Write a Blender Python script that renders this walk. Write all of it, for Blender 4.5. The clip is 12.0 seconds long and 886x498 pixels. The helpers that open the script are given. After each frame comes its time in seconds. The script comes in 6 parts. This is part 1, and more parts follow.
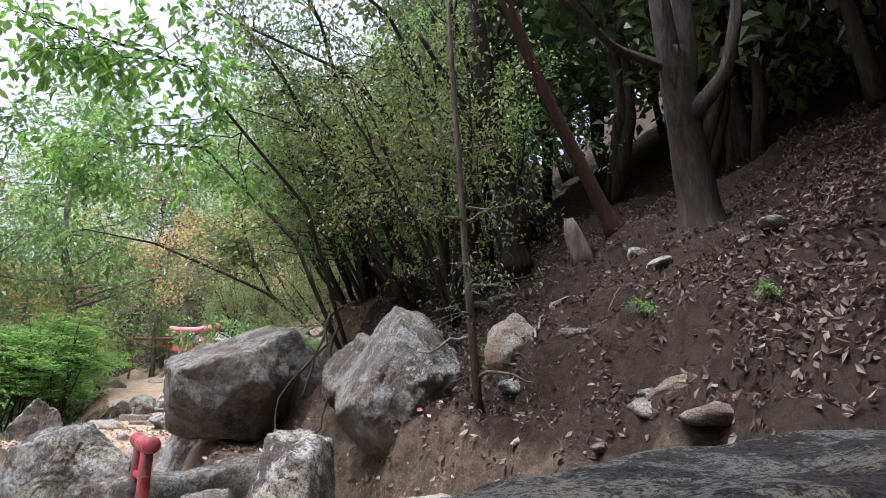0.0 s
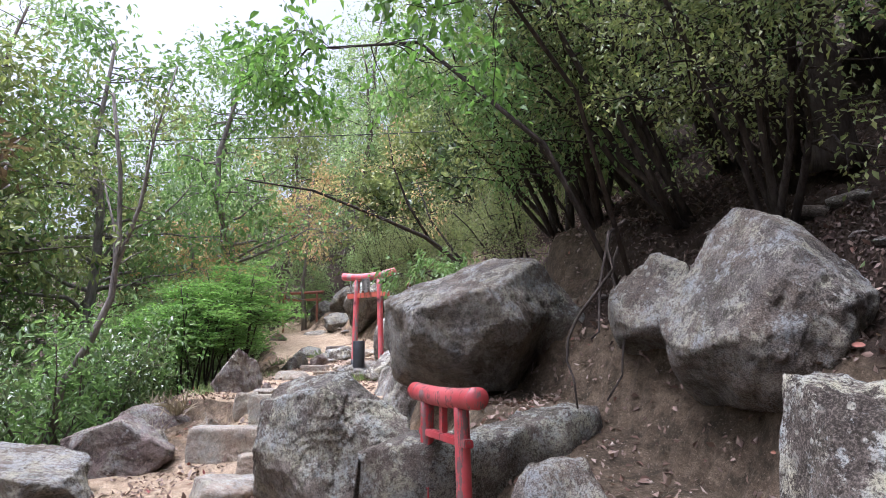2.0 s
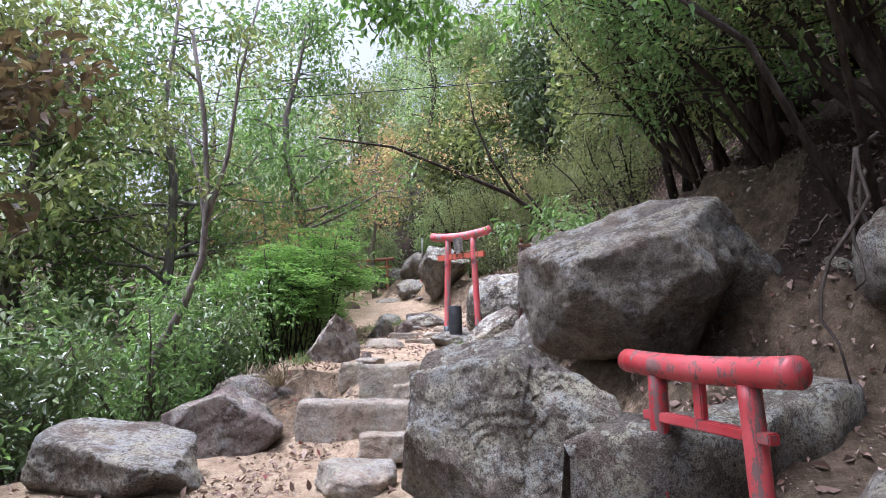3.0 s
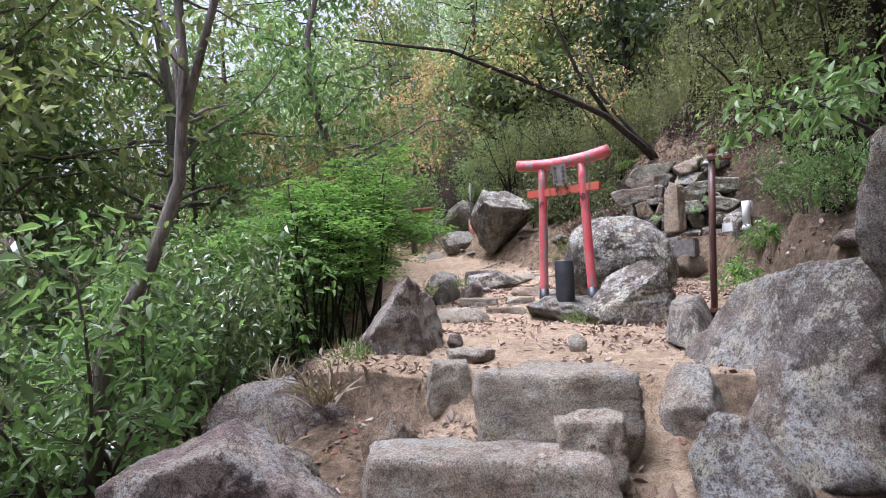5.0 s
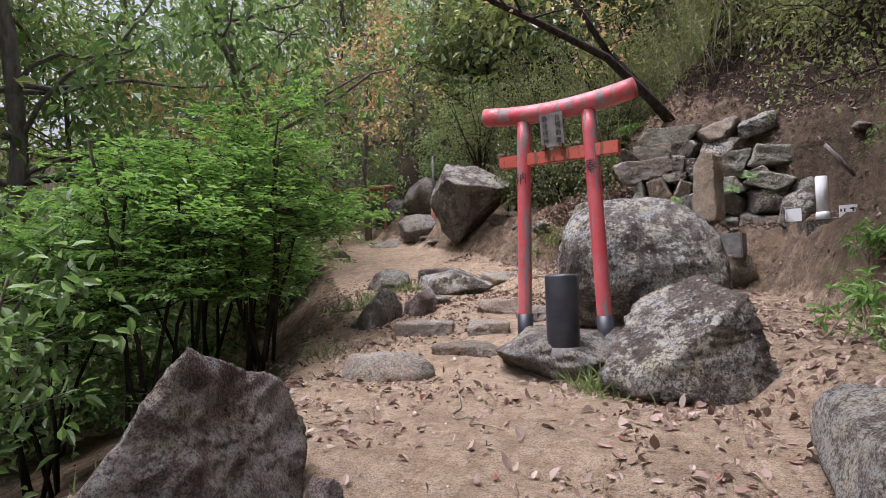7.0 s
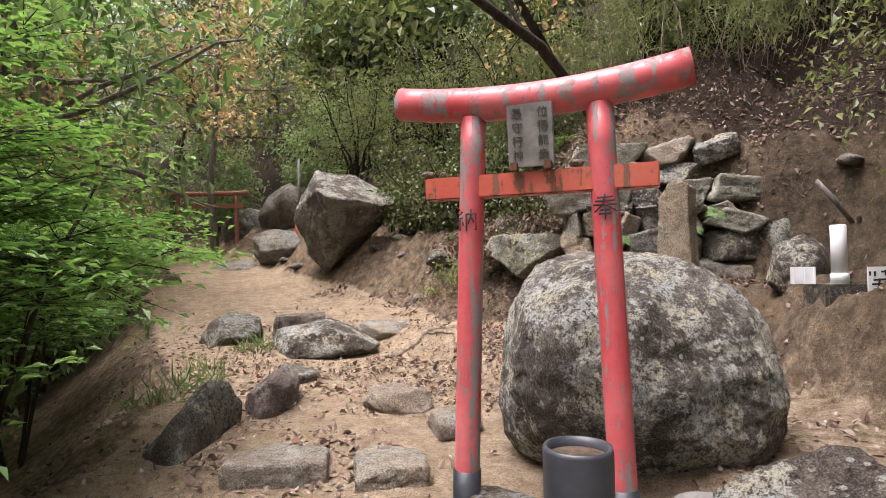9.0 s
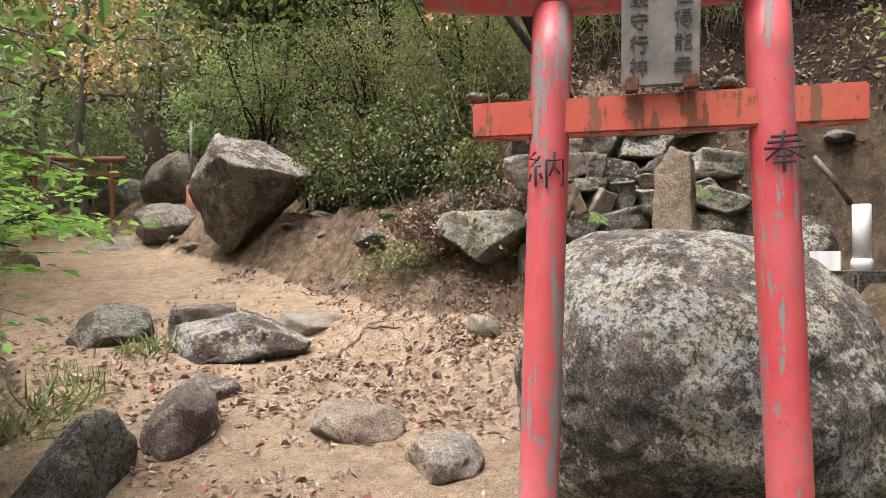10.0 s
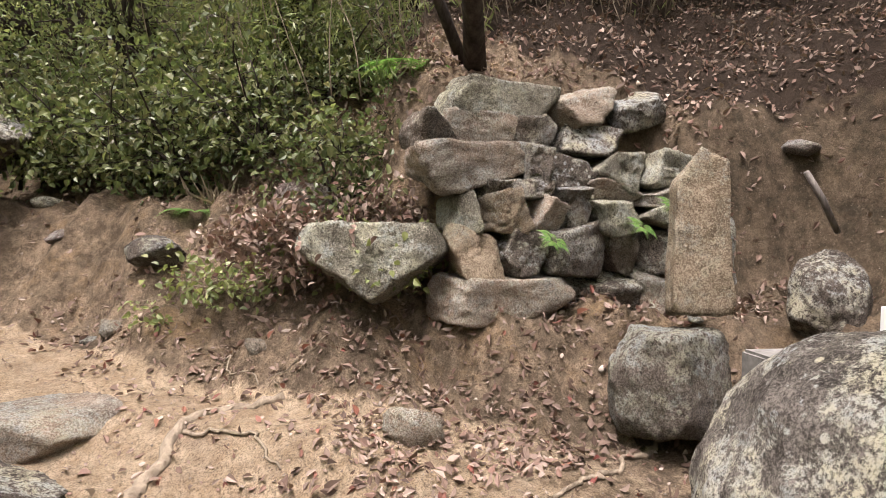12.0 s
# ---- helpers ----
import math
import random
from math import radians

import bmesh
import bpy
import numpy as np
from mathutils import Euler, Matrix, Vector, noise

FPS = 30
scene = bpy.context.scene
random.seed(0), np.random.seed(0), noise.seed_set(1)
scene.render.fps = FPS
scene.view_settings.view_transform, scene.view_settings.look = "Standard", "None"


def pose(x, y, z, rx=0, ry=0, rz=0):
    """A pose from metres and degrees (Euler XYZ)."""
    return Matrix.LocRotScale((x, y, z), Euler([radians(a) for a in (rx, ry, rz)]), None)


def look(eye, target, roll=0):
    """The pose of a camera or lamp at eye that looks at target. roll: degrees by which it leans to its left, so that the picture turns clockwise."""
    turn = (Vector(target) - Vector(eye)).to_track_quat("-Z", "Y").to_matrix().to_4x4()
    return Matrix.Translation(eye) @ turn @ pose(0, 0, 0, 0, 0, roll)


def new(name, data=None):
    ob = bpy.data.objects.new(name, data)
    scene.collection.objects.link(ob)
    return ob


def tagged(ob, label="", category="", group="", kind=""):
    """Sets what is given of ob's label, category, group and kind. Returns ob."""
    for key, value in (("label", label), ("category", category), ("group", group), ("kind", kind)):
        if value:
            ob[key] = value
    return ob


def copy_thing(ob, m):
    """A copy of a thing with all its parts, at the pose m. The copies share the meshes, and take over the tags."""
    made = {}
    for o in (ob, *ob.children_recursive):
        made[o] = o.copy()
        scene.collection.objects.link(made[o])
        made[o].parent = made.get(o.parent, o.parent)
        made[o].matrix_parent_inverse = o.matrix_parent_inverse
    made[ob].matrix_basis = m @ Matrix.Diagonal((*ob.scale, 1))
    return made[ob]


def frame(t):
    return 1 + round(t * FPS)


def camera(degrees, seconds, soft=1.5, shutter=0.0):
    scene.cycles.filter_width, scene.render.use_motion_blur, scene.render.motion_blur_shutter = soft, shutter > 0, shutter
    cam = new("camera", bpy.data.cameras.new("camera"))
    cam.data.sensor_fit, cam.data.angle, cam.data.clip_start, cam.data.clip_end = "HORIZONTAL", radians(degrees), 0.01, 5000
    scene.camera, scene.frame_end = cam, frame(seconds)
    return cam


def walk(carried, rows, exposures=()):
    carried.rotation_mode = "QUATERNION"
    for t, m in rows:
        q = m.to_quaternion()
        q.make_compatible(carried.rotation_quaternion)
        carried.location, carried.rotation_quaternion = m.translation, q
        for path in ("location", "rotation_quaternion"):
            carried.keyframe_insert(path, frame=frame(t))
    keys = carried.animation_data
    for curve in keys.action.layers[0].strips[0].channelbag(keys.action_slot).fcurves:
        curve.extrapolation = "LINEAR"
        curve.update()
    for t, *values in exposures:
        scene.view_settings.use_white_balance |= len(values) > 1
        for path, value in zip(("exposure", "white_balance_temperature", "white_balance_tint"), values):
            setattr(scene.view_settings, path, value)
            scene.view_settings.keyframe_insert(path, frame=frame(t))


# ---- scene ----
cam = camera(75.0, 12.0, soft=0.75)
METRES, EYE, TILT, LEAN, TURN = 17.0, 1.5, 15.5, 0.0, 0.0
ROWS = [
    (0.0, 0.0, 0.0, 0.0, -0.0, 0.0, -0.0),
    (0.5, -0.0294, 0.0218, -0.0069, 2.4, -0.83, 0.89),
    (1.0, -0.0553, 0.0442, -0.0137, 4.47, -1.85, 1.62),
    (1.5, -0.0832, 0.061, -0.0179, 7.21, -3.02, 2.6),
    (2.0, -0.1136, 0.0806, -0.0258, 9.92, -4.36, 3.61),
    (2.5, -0.1475, 0.1034, -0.0324, 12.44, -5.81, 4.54),
    (3.0, -0.1819, 0.1329, -0.0421, 14.82, -7.0, 5.41),
    (3.5, -0.2179, 0.1666, -0.0526, 16.45, -7.86, 6.11),
    (5.5, -0.3054, 0.3484, -0.0862, 16.73, -11.87, 6.87),
    (6.0, -0.3107, 0.3942, -0.0935, 16.03, -12.39, 6.72),
    (6.5, -0.3167, 0.4388, -0.1015, 15.47, -12.88, 6.56),
    (7.0, -0.3235, 0.4867, -0.1074, 14.3, -13.36, 6.07),
    (9.0, -0.3639, 0.6294, -0.1146, 1.74, -13.66, 1.44),
    (9.5, -0.3792, 0.6588, -0.1236, -2.86, -14.28, -0.16),
    (10.0, -0.3963, 0.6928, -0.1328, -8.28, -15.29, -1.87),
    (10.5, -0.4151, 0.7359, -0.1409, -13.61, -16.05, -3.6),
    (11.0, -0.4191, 0.7782, -0.1476, -19.06, -15.93, -5.31),
    (11.5, -0.4227, 0.8118, -0.1461, -25.02, -15.75, -7.02),
    (12.0, -0.4198, 0.8362, -0.1506, -31.72, -15.21, -8.95),
]
walk(cam, [(t, pose(0, 0, EYE, TILT, LEAN, TURN) @ pose(METRES * x, METRES * y, METRES * z, 90 + pitch, roll, yaw)) for t, x, y, z, yaw, pitch, roll in ROWS],
     exposures=[(0.0, 1.1, 5650, 20), (3.0, 1.05, 5500, 23), (5.5, 0.78, 5650, 24), (7.0, 0.45, 5950, 26), (9.0, 0.82, 6400, 21), (12.0, 1.15, 6650, 20)])

# ---- light: bright overcast sky, weak wide sun ----
world = bpy.data.worlds.new("sky")
scene.world = world
world.use_nodes = True
wt = world.node_tree
sky = wt.nodes.new("ShaderNodeTexSky")
sky.sky_type = "NISHITA"
sky.sun_disc = False
sky.sun_elevation, sky.sun_rotation = radians(74), radians(247)
sky.air_density, sky.dust_density, sky.ozone_density = 1.0, 8.0, 0.3
wt.nodes["Background"].inputs["Strength"].default_value = 0.15
haze = wt.nodes.new("ShaderNodeHueSaturation")
haze.inputs["Saturation"].default_value = 0.3
wt.links.new(sky.outputs[0], haze.inputs["Color"])
wt.links.new(haze.outputs[0], wt.nodes["Background"].inputs[0])
sun = new("sun", bpy.data.lights.new("sun", "SUN"))
sun.data.energy, sun.data.angle, sun.data.color = 3.3, radians(35), (1.0, 0.985, 0.96)
sun.matrix_world = look((-11, 4.5, 24), (-5, 7, 1))


# ---- materials ----
class Mat:
    """A node material with a principled shader."""

    def __init__(self, name, rough=0.8, metal=0.0, spec=0.3):
        self.m = bpy.data.materials.new(name)
        self.m.use_nodes = True
        self.t = self.m.node_tree
        self.b = self.t.nodes["Principled BSDF"]
        self.b.inputs["Roughness"].default_value = rough
        self.b.inputs["Metallic"].default_value = metal
        self.b.inputs["Specular IOR Level"].default_value = spec
        self.co = self.n("ShaderNodeTexCoord").outputs["Object"]

    def n(self, kind):
        return self.t.nodes.new(kind)

    def link(self, a, b):
        self.t.links.new(a, b)

    def noise(self, scale, detail=5, rough=0.6, co=None, distort=0.0):
        k = self.n("ShaderNodeTexNoise")
        k.inputs["Scale"].default_value, k.inputs["Detail"].default_value = scale, detail
        k.inputs["Roughness"].default_value, k.inputs["Distortion"].default_value = rough, distort
        self.link(co or self.co, k.inputs["Vector"])
        return k.outputs["Fac"]

    def voro(self, scale, co=None, feature="F1"):
        k = self.n("ShaderNodeTexVoronoi")
        k.feature = feature
        k.inputs["Scale"].default_value = scale
        self.link(co or self.co, k.inputs["Vector"])
        return k.outputs["Distance"]

    def stretch(self, sx, sy, sz):
        k = self.n("ShaderNodeMapping")
        k.inputs["Scale"].default_value = (sx, sy, sz)
        self.link(self.co, k.inputs["Vector"])
        return k.outputs[0]

    def ramp(self, fac, stops):
        k = self.n("ShaderNodeValToRGB")
        while len(k.color_ramp.elements) < len(stops):
            k.color_ramp.elements.new(0.5)
        for e, (p, c) in zip(k.color_ramp.elements, stops):
            e.position, e.color = p, (*(c if isinstance(c, tuple) else (c, c, c)), 1)
        self.link(fac, k.inputs[0])
        return k.outputs[0]

    def mix(self, fac, a, b, mode="MIX"):
        k = self.n("ShaderNodeMix")
        k.data_type, k.blend_type = "RGBA", mode
        for slot, v in ((0, fac), (6, a), (7, b)):
            if isinstance(v, (int, float)):
                k.inputs[slot].default_value = v if slot == 0 else (v, v, v, 1)
            elif isinstance(v, tuple):
                k.inputs[slot].default_value = (*v, 1)
            else:
                self.link(v, k.inputs[slot])
        return k.outputs[2]

    def math(self, op, a, b=0.5):
        k = self.n("ShaderNodeMath")
        k.operation = op
        for slot, v in ((0, a), (1, b)):
            if isinstance(v, (int, float)):
                k.inputs[slot].default_value = v
            else:
                self.link(v, k.inputs[slot])
        return k.outputs[0]

    def attr(self, name):
        k = self.n("ShaderNodeAttribute")
        k.attribute_name = name
        return k.outputs["Color"]

    def rand(self):
        return self.n("ShaderNodeObjectInfo").outputs["Random"]

    def island(self):
        return self.n("ShaderNodeNewGeometry").outputs["Random Per Island"]

    def shift(self):
        """Object coordinates moved by the object's own random number, so that pieces differ."""
        k = self.n("ShaderNodeVectorMath")
        k.operation = "ADD"
        self.link(self.co, k.inputs[0])
        self.link(self.math("MULTIPLY", self.rand(), 37.0), k.inputs[1])
        self.co = k.outputs[0]
        return self

    def color(self, c):
        if isinstance(c, tuple):
            self.b.inputs["Base Color"].default_value = (*c, 1)
        else:
            self.link(c, self.b.inputs["Base Color"])
        return self

    def bump(self, h, strength=0.5, dist=0.02):
        k = self.n("ShaderNodeBump")
        k.inputs["Strength"].default_value, k.inputs["Distance"].default_value = strength, dist
        self.link(h, k.inputs["Height"])
        self.link(k.outputs[0], self.b.inputs["Normal"])
        return self


def rock_material(name, dark, light, lichen=0.5, lichen_col=(0.46, 0.47, 0.42), moss=0.3, earth=0.0, earth_col=(0.25, 0.16, 0.09), sides=0.4):
    m = Mat(name, rough=0.95, spec=0.1).shift()
    big, mid, fine = m.noise(1.9, 10, 0.7), m.noise(6.5, 13, 0.8), m.noise(110, 4, 0.8)
    c = m.mix(m.ramp(mid, [(0.42, 0.0), (0.58, 1.0)]), dark, light)
    c = m.mix(m.ramp(big, [(0.44, 0.0), (0.56, 0.6)]), c, tuple(v * 0.6 for v in dark))
    if earth:
        c = m.mix(m.math("MULTIPLY", m.ramp(m.noise(1.3, 10, 0.75), [(0.46, 0.0), (0.54, 1.0)]), earth), c, earth_col)
    if moss:
        g = m.ramp(m.noise(3.1, 11, 0.8, distort=0.6), [(0.52, 0.0), (0.57, 1.0)])
        c = m.mix(m.math("MULTIPLY", g, moss), c, (0.06, 0.068, 0.03))
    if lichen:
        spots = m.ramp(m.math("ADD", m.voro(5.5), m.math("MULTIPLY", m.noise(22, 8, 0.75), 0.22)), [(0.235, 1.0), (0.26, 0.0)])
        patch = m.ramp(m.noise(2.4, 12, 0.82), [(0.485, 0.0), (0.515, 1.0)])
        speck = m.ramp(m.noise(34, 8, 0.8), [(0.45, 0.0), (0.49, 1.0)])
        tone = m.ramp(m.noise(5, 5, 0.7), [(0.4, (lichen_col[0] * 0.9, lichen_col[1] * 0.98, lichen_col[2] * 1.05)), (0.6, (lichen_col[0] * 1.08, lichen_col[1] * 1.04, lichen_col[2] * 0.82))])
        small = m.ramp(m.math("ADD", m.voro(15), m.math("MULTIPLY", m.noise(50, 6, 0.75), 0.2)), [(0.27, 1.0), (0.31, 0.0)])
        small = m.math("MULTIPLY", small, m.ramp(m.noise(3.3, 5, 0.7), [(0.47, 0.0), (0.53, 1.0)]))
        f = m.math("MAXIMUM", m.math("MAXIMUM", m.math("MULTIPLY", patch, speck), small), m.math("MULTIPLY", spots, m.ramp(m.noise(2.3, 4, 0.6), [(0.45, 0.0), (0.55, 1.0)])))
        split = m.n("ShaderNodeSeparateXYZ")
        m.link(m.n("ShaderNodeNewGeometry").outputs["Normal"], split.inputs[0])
        # Lichen thins on steep faces; this also paints the tops paler, as skylight does.
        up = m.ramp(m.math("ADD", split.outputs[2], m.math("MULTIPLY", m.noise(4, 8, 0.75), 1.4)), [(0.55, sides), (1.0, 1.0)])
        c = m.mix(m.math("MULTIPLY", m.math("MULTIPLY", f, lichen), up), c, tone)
    pits = m.ramp(m.noise(24, 9, 0.8), [(0.37, 0.85), (0.44, 0.0)])
    c = m.mix(pits, c, tuple(v * 0.28 for v in dark))
    c = m.mix(m.ramp(fine, [(0.44, 0.6), (0.5, 0.0)]), c, tuple(v * 0.4 for v in dark))
    c = m.mix(m.ramp(fine, [(0.52, 0.0), (0.6, 0.4)]), c, tuple(min(0.7, v * 1.6) for v in light))
    c = m.mix(m.ramp(m.noise(36, 6, 0.75), [(0.55, 0.0), (0.62, 0.25)]), c, tuple(min(0.7, v * 1.5) for v in light))
    m.color(c)
    h = m.math("ADD", m.math("MULTIPLY", mid, 1.0), m.math("MULTIPLY", fine, 0.12))
    h = m.math("SUBTRACT", h, m.math("MULTIPLY", pits, 0.2))
    return m.bump(h, 1.0, 0.08).m


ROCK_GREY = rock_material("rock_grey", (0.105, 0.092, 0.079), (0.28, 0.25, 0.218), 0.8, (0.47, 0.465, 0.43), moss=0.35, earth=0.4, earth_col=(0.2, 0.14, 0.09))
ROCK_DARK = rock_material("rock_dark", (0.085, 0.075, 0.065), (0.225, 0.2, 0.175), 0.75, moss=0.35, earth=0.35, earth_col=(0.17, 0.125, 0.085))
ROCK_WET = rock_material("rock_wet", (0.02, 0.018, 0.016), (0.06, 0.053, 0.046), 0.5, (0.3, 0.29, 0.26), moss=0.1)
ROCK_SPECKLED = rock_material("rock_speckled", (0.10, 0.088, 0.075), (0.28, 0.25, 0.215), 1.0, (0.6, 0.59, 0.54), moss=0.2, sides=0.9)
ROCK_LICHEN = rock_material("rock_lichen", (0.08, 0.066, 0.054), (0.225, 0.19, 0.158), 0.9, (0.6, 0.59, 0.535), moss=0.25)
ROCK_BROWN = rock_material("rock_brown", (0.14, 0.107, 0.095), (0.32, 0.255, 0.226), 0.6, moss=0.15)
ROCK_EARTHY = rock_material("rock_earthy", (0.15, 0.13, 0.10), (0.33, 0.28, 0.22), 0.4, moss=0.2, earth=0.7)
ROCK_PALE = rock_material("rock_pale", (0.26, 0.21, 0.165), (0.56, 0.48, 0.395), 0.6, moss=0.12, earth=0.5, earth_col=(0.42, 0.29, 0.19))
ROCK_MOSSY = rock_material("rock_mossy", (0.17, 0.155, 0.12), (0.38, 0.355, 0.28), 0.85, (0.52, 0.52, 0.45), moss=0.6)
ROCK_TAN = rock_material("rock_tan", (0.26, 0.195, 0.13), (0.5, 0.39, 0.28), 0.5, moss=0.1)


def soil_material():
    m = Mat("soil", rough=0.97, spec=0.1)
    z = m.attr("zone")
    sep = m.n("ShaderNodeSeparateColor")
    m.link(z, sep.inputs[0])
    sand, litter = sep.outputs[0], sep.outputs[1]
    big, mid, fine = m.noise(0.9, 5, 0.6), m.noise(7, 13, 0.8), m.noise(100, 4, 0.8)
    sandc = m.mix(m.ramp(mid, [(0.4, 0.0), (0.6, 1.0)]), (0.48, 0.345, 0.215), (0.72, 0.57, 0.395))
    sandc = m.mix(m.ramp(m.noise(2.1, 6, 0.7), [(0.5, 0.0), (0.68, 0.45)]), sandc, (0.25, 0.17, 0.12))
    sandc = m.mix(m.ramp(m.voro(130), [(0.1, 0.55), (0.35, 0.0)]), sandc, (0.62, 0.5, 0.4))
    bankc = m.mix(m.ramp(mid, [(0.41, 0.0), (0.59, 1.0)]), (0.16, 0.118, 0.078), (0.46, 0.345, 0.235))
    streak = m.noise(9, 12, 0.78, m.stretch(1, 1, 0.2))
    bankc = m.mix(m.ramp(streak, [(0.46, 0.0), (0.6, 0.6)]), bankc, (0.10, 0.082, 0.055))
    bankc = m.mix(m.ramp(m.noise(2.2, 6, 0.7), [(0.52, 0.0), (0.66, 0.6)]), bankc, (0.42, 0.28, 0.145))
    bankc = m.mix(m.ramp(m.noise(1.3, 6, 0.7), [(0.5, 0.0), (0.6, 0.5)]), bankc, (0.08, 0.064, 0.044))
    # Bank earth turns darker grey-brown towards +x, with a noisy border.
    spot = m.n("ShaderNodeSeparateXYZ")
    m.link(m.co, spot.inputs[0])
    dark_share = m.ramp(m.math("ADD", m.math("MULTIPLY", spot.outputs[0], 0.25), m.math("ADD", 1.2, m.math("MULTIPLY", m.noise(1.7, 7, 0.7), 0.6))), [(0.52, 0.0), (0.76, 0.85)])
    dark_earth = m.mix(m.ramp(m.noise(5, 11, 0.8), [(0.42, 0.0), (0.58, 1.0)]), (0.05, 0.042, 0.028), (0.2, 0.15, 0.10))
    bankc = m.mix(dark_share, bankc, dark_earth)
    humus = m.mix(m.ramp(mid, [(0.35, 0.0), (0.65, 1.0)]), (0.022, 0.016, 0.012), (0.066, 0.047, 0.034))
    edge = m.math("ADD", sand, m.math("MULTIPLY", m.math("SUBTRACT", mid, 0.5), 0.9))
    c = m.mix(m.ramp(edge, [(0.38, 0.0), (0.62, 1.0)]), bankc, sandc)
    edge2 = m.math("ADD", litter, m.math("MULTIPLY", m.math("SUBTRACT", m.noise(3, 6, 0.7), 0.5), 0.9))
    c = m.mix(m.ramp(edge2, [(0.4, 0.0), (0.62, 1.0)]), c, humus)
    c = m.mix(m.ramp(fine, [(0.42, 0.6), (0.5, 0.0)]), c, (0.07, 0.05, 0.035))
    c = m.mix(m.ramp(m.noise(22, 10, 0.8), [(0.4, 0.4), (0.48, 0.0)]), c, (0.10, 0.07, 0.05))
    c = m.mix(m.math("MULTIPLY", m.ramp(m.noise(48, 4, 0.75), [(0.56, 0.0), (0.7, 0.35)]), m.math("SUBTRACT", 1.0, litter)), c, (0.56, 0.44, 0.32))
    m.color(c)
    return m.bump(m.math("ADD", m.math("MULTIPLY", mid, 0.7), m.math("MULTIPLY", fine, 0.22)), 1.0, 0.15).m


SOIL = soil_material()


def bark_material(name, dark, light, moss=0.0):
    m = Mat(name, rough=0.92, spec=0.15).shift()
    k = m.noise(14, 6, 0.7, m.stretch(1, 1, 0.18))
    c = m.mix(m.ramp(k, [(0.35, 0.0), (0.65, 1.0)]), dark, light)
    c = m.mix(m.ramp(m.noise(3, 5, 0.6), [(0.5, 0.0), (0.65, max(moss, 0.25))]), c, tuple(v * k_ for v, k_ in zip(light, (0.8, 0.85, 0.7))))
    m.color(c)
    return m.bump(k, 1.0, 0.045).m


BARK_DARK = bark_material("bark_dark", (0.022, 0.017, 0.014), (0.075, 0.06, 0.05))
BARK_GREY = bark_material("bark_grey", (0.10, 0.085, 0.075), (0.27, 0.24, 0.215), 0.3)
BARK_RED = bark_material("bark_red", (0.03, 0.018, 0.013), (0.085, 0.045, 0.032))
BARK_BROWN = bark_material("bark_brown", (0.07, 0.055, 0.045), (0.18, 0.15, 0.12), 0.3)
TWIG = bark_material("twig", (0.16, 0.125, 0.09), (0.33, 0.27, 0.2))


GAIN = 1.75


def leaf_material(name, cols, rough=0.45, trans=0.32, spec=0.4, green=True):
    m = Mat(name, rough=rough, spec=spec)
    cols = [tuple(min(0.6, v * GAIN) for v in c) for c in cols] if green else cols
    cols = [tuple(v + 0.14 * (sum(c) / 3 - v) for v in c) for c in cols]
    k = m.island()
    c = m.ramp(k, [(i / max(1, len(cols) - 1), v) for i, v in enumerate(cols)])
    c = m.mix(m.ramp(m.noise(1.3, 3, 0.5), [(0.35, 0.0), (0.7, 0.5)]), c, tuple(v * 0.6 for v in cols[0]))
    m.color(c)
    tr = m.n("ShaderNodeBsdfTranslucent")
    m.link(m.mix(1.0, c, (1.25, 1.35, 0.95), "MULTIPLY"), tr.inputs[0])
    mx = m.n("ShaderNodeMixShader")
    mx.inputs[0].default_value = trans
    m.link(m.b.outputs[0], mx.inputs[1])
    m.link(tr.outputs[0], mx.inputs[2])
    m.link(mx.outputs[0], m.t.nodes["Material Output"].inputs[0])
    return m.m


LEAF_GREEN = leaf_material("leaf_green", [(0.06, 0.11, 0.03), (0.09, 0.15, 0.045), (0.13, 0.2, 0.06), (0.10, 0.155, 0.06)], trans=0.45)
LEAF_BRIGHT = leaf_material("leaf_bright", [(0.05, 0.11, 0.02), (0.08, 0.165, 0.028), (0.125, 0.215, 0.04), (0.075, 0.14, 0.028)], trans=0.42)
LEAF_GLOSSY = leaf_material("leaf_glossy", [(0.03, 0.052, 0.016), (0.05, 0.083, 0.024), (0.08, 0.115, 0.036), (0.12, 0.15, 0.06), (0.055, 0.085, 0.026)], rough=0.28, trans=0.3, spec=0.7)
LEAF_DARK = leaf_material("leaf_dark", [(0.032, 0.052, 0.02), (0.048, 0.072, 0.026), (0.072, 0.10, 0.036), (0.044, 0.06, 0.024)], trans=0.3)
LEAF_DULL = leaf_material("leaf_dull", [(0.045, 0.062, 0.022), (0.075, 0.095, 0.03), (0.12, 0.135, 0.045), (0.10, 0.088, 0.04)])
LEAF_OLIVE = leaf_material("leaf_olive", [(0.085, 0.11, 0.035), (0.13, 0.155, 0.05), (0.19, 0.2, 0.06), (0.11, 0.13, 0.05)])
LEAF_AUTUMN = leaf_material("leaf_autumn", [(0.33, 0.17, 0.09), (0.34, 0.24, 0.11), (0.3, 0.27, 0.11), (0.17, 0.2, 0.08), (0.3, 0.14, 0.09), (0.15, 0.18, 0.07)], trans=0.45)
LEAF_BROWN = leaf_material("leaf_brown", [(0.09, 0.055, 0.03), (0.15, 0.10, 0.05), (0.11, 0.085, 0.045)], green=False)
LEAF_FAR = leaf_material("leaf_far", [(0.10, 0.15, 0.06), (0.145, 0.21, 0.085), (0.2, 0.255, 0.115), (0.25, 0.28, 0.16), (0.12, 0.165, 0.07)], trans=0.58)
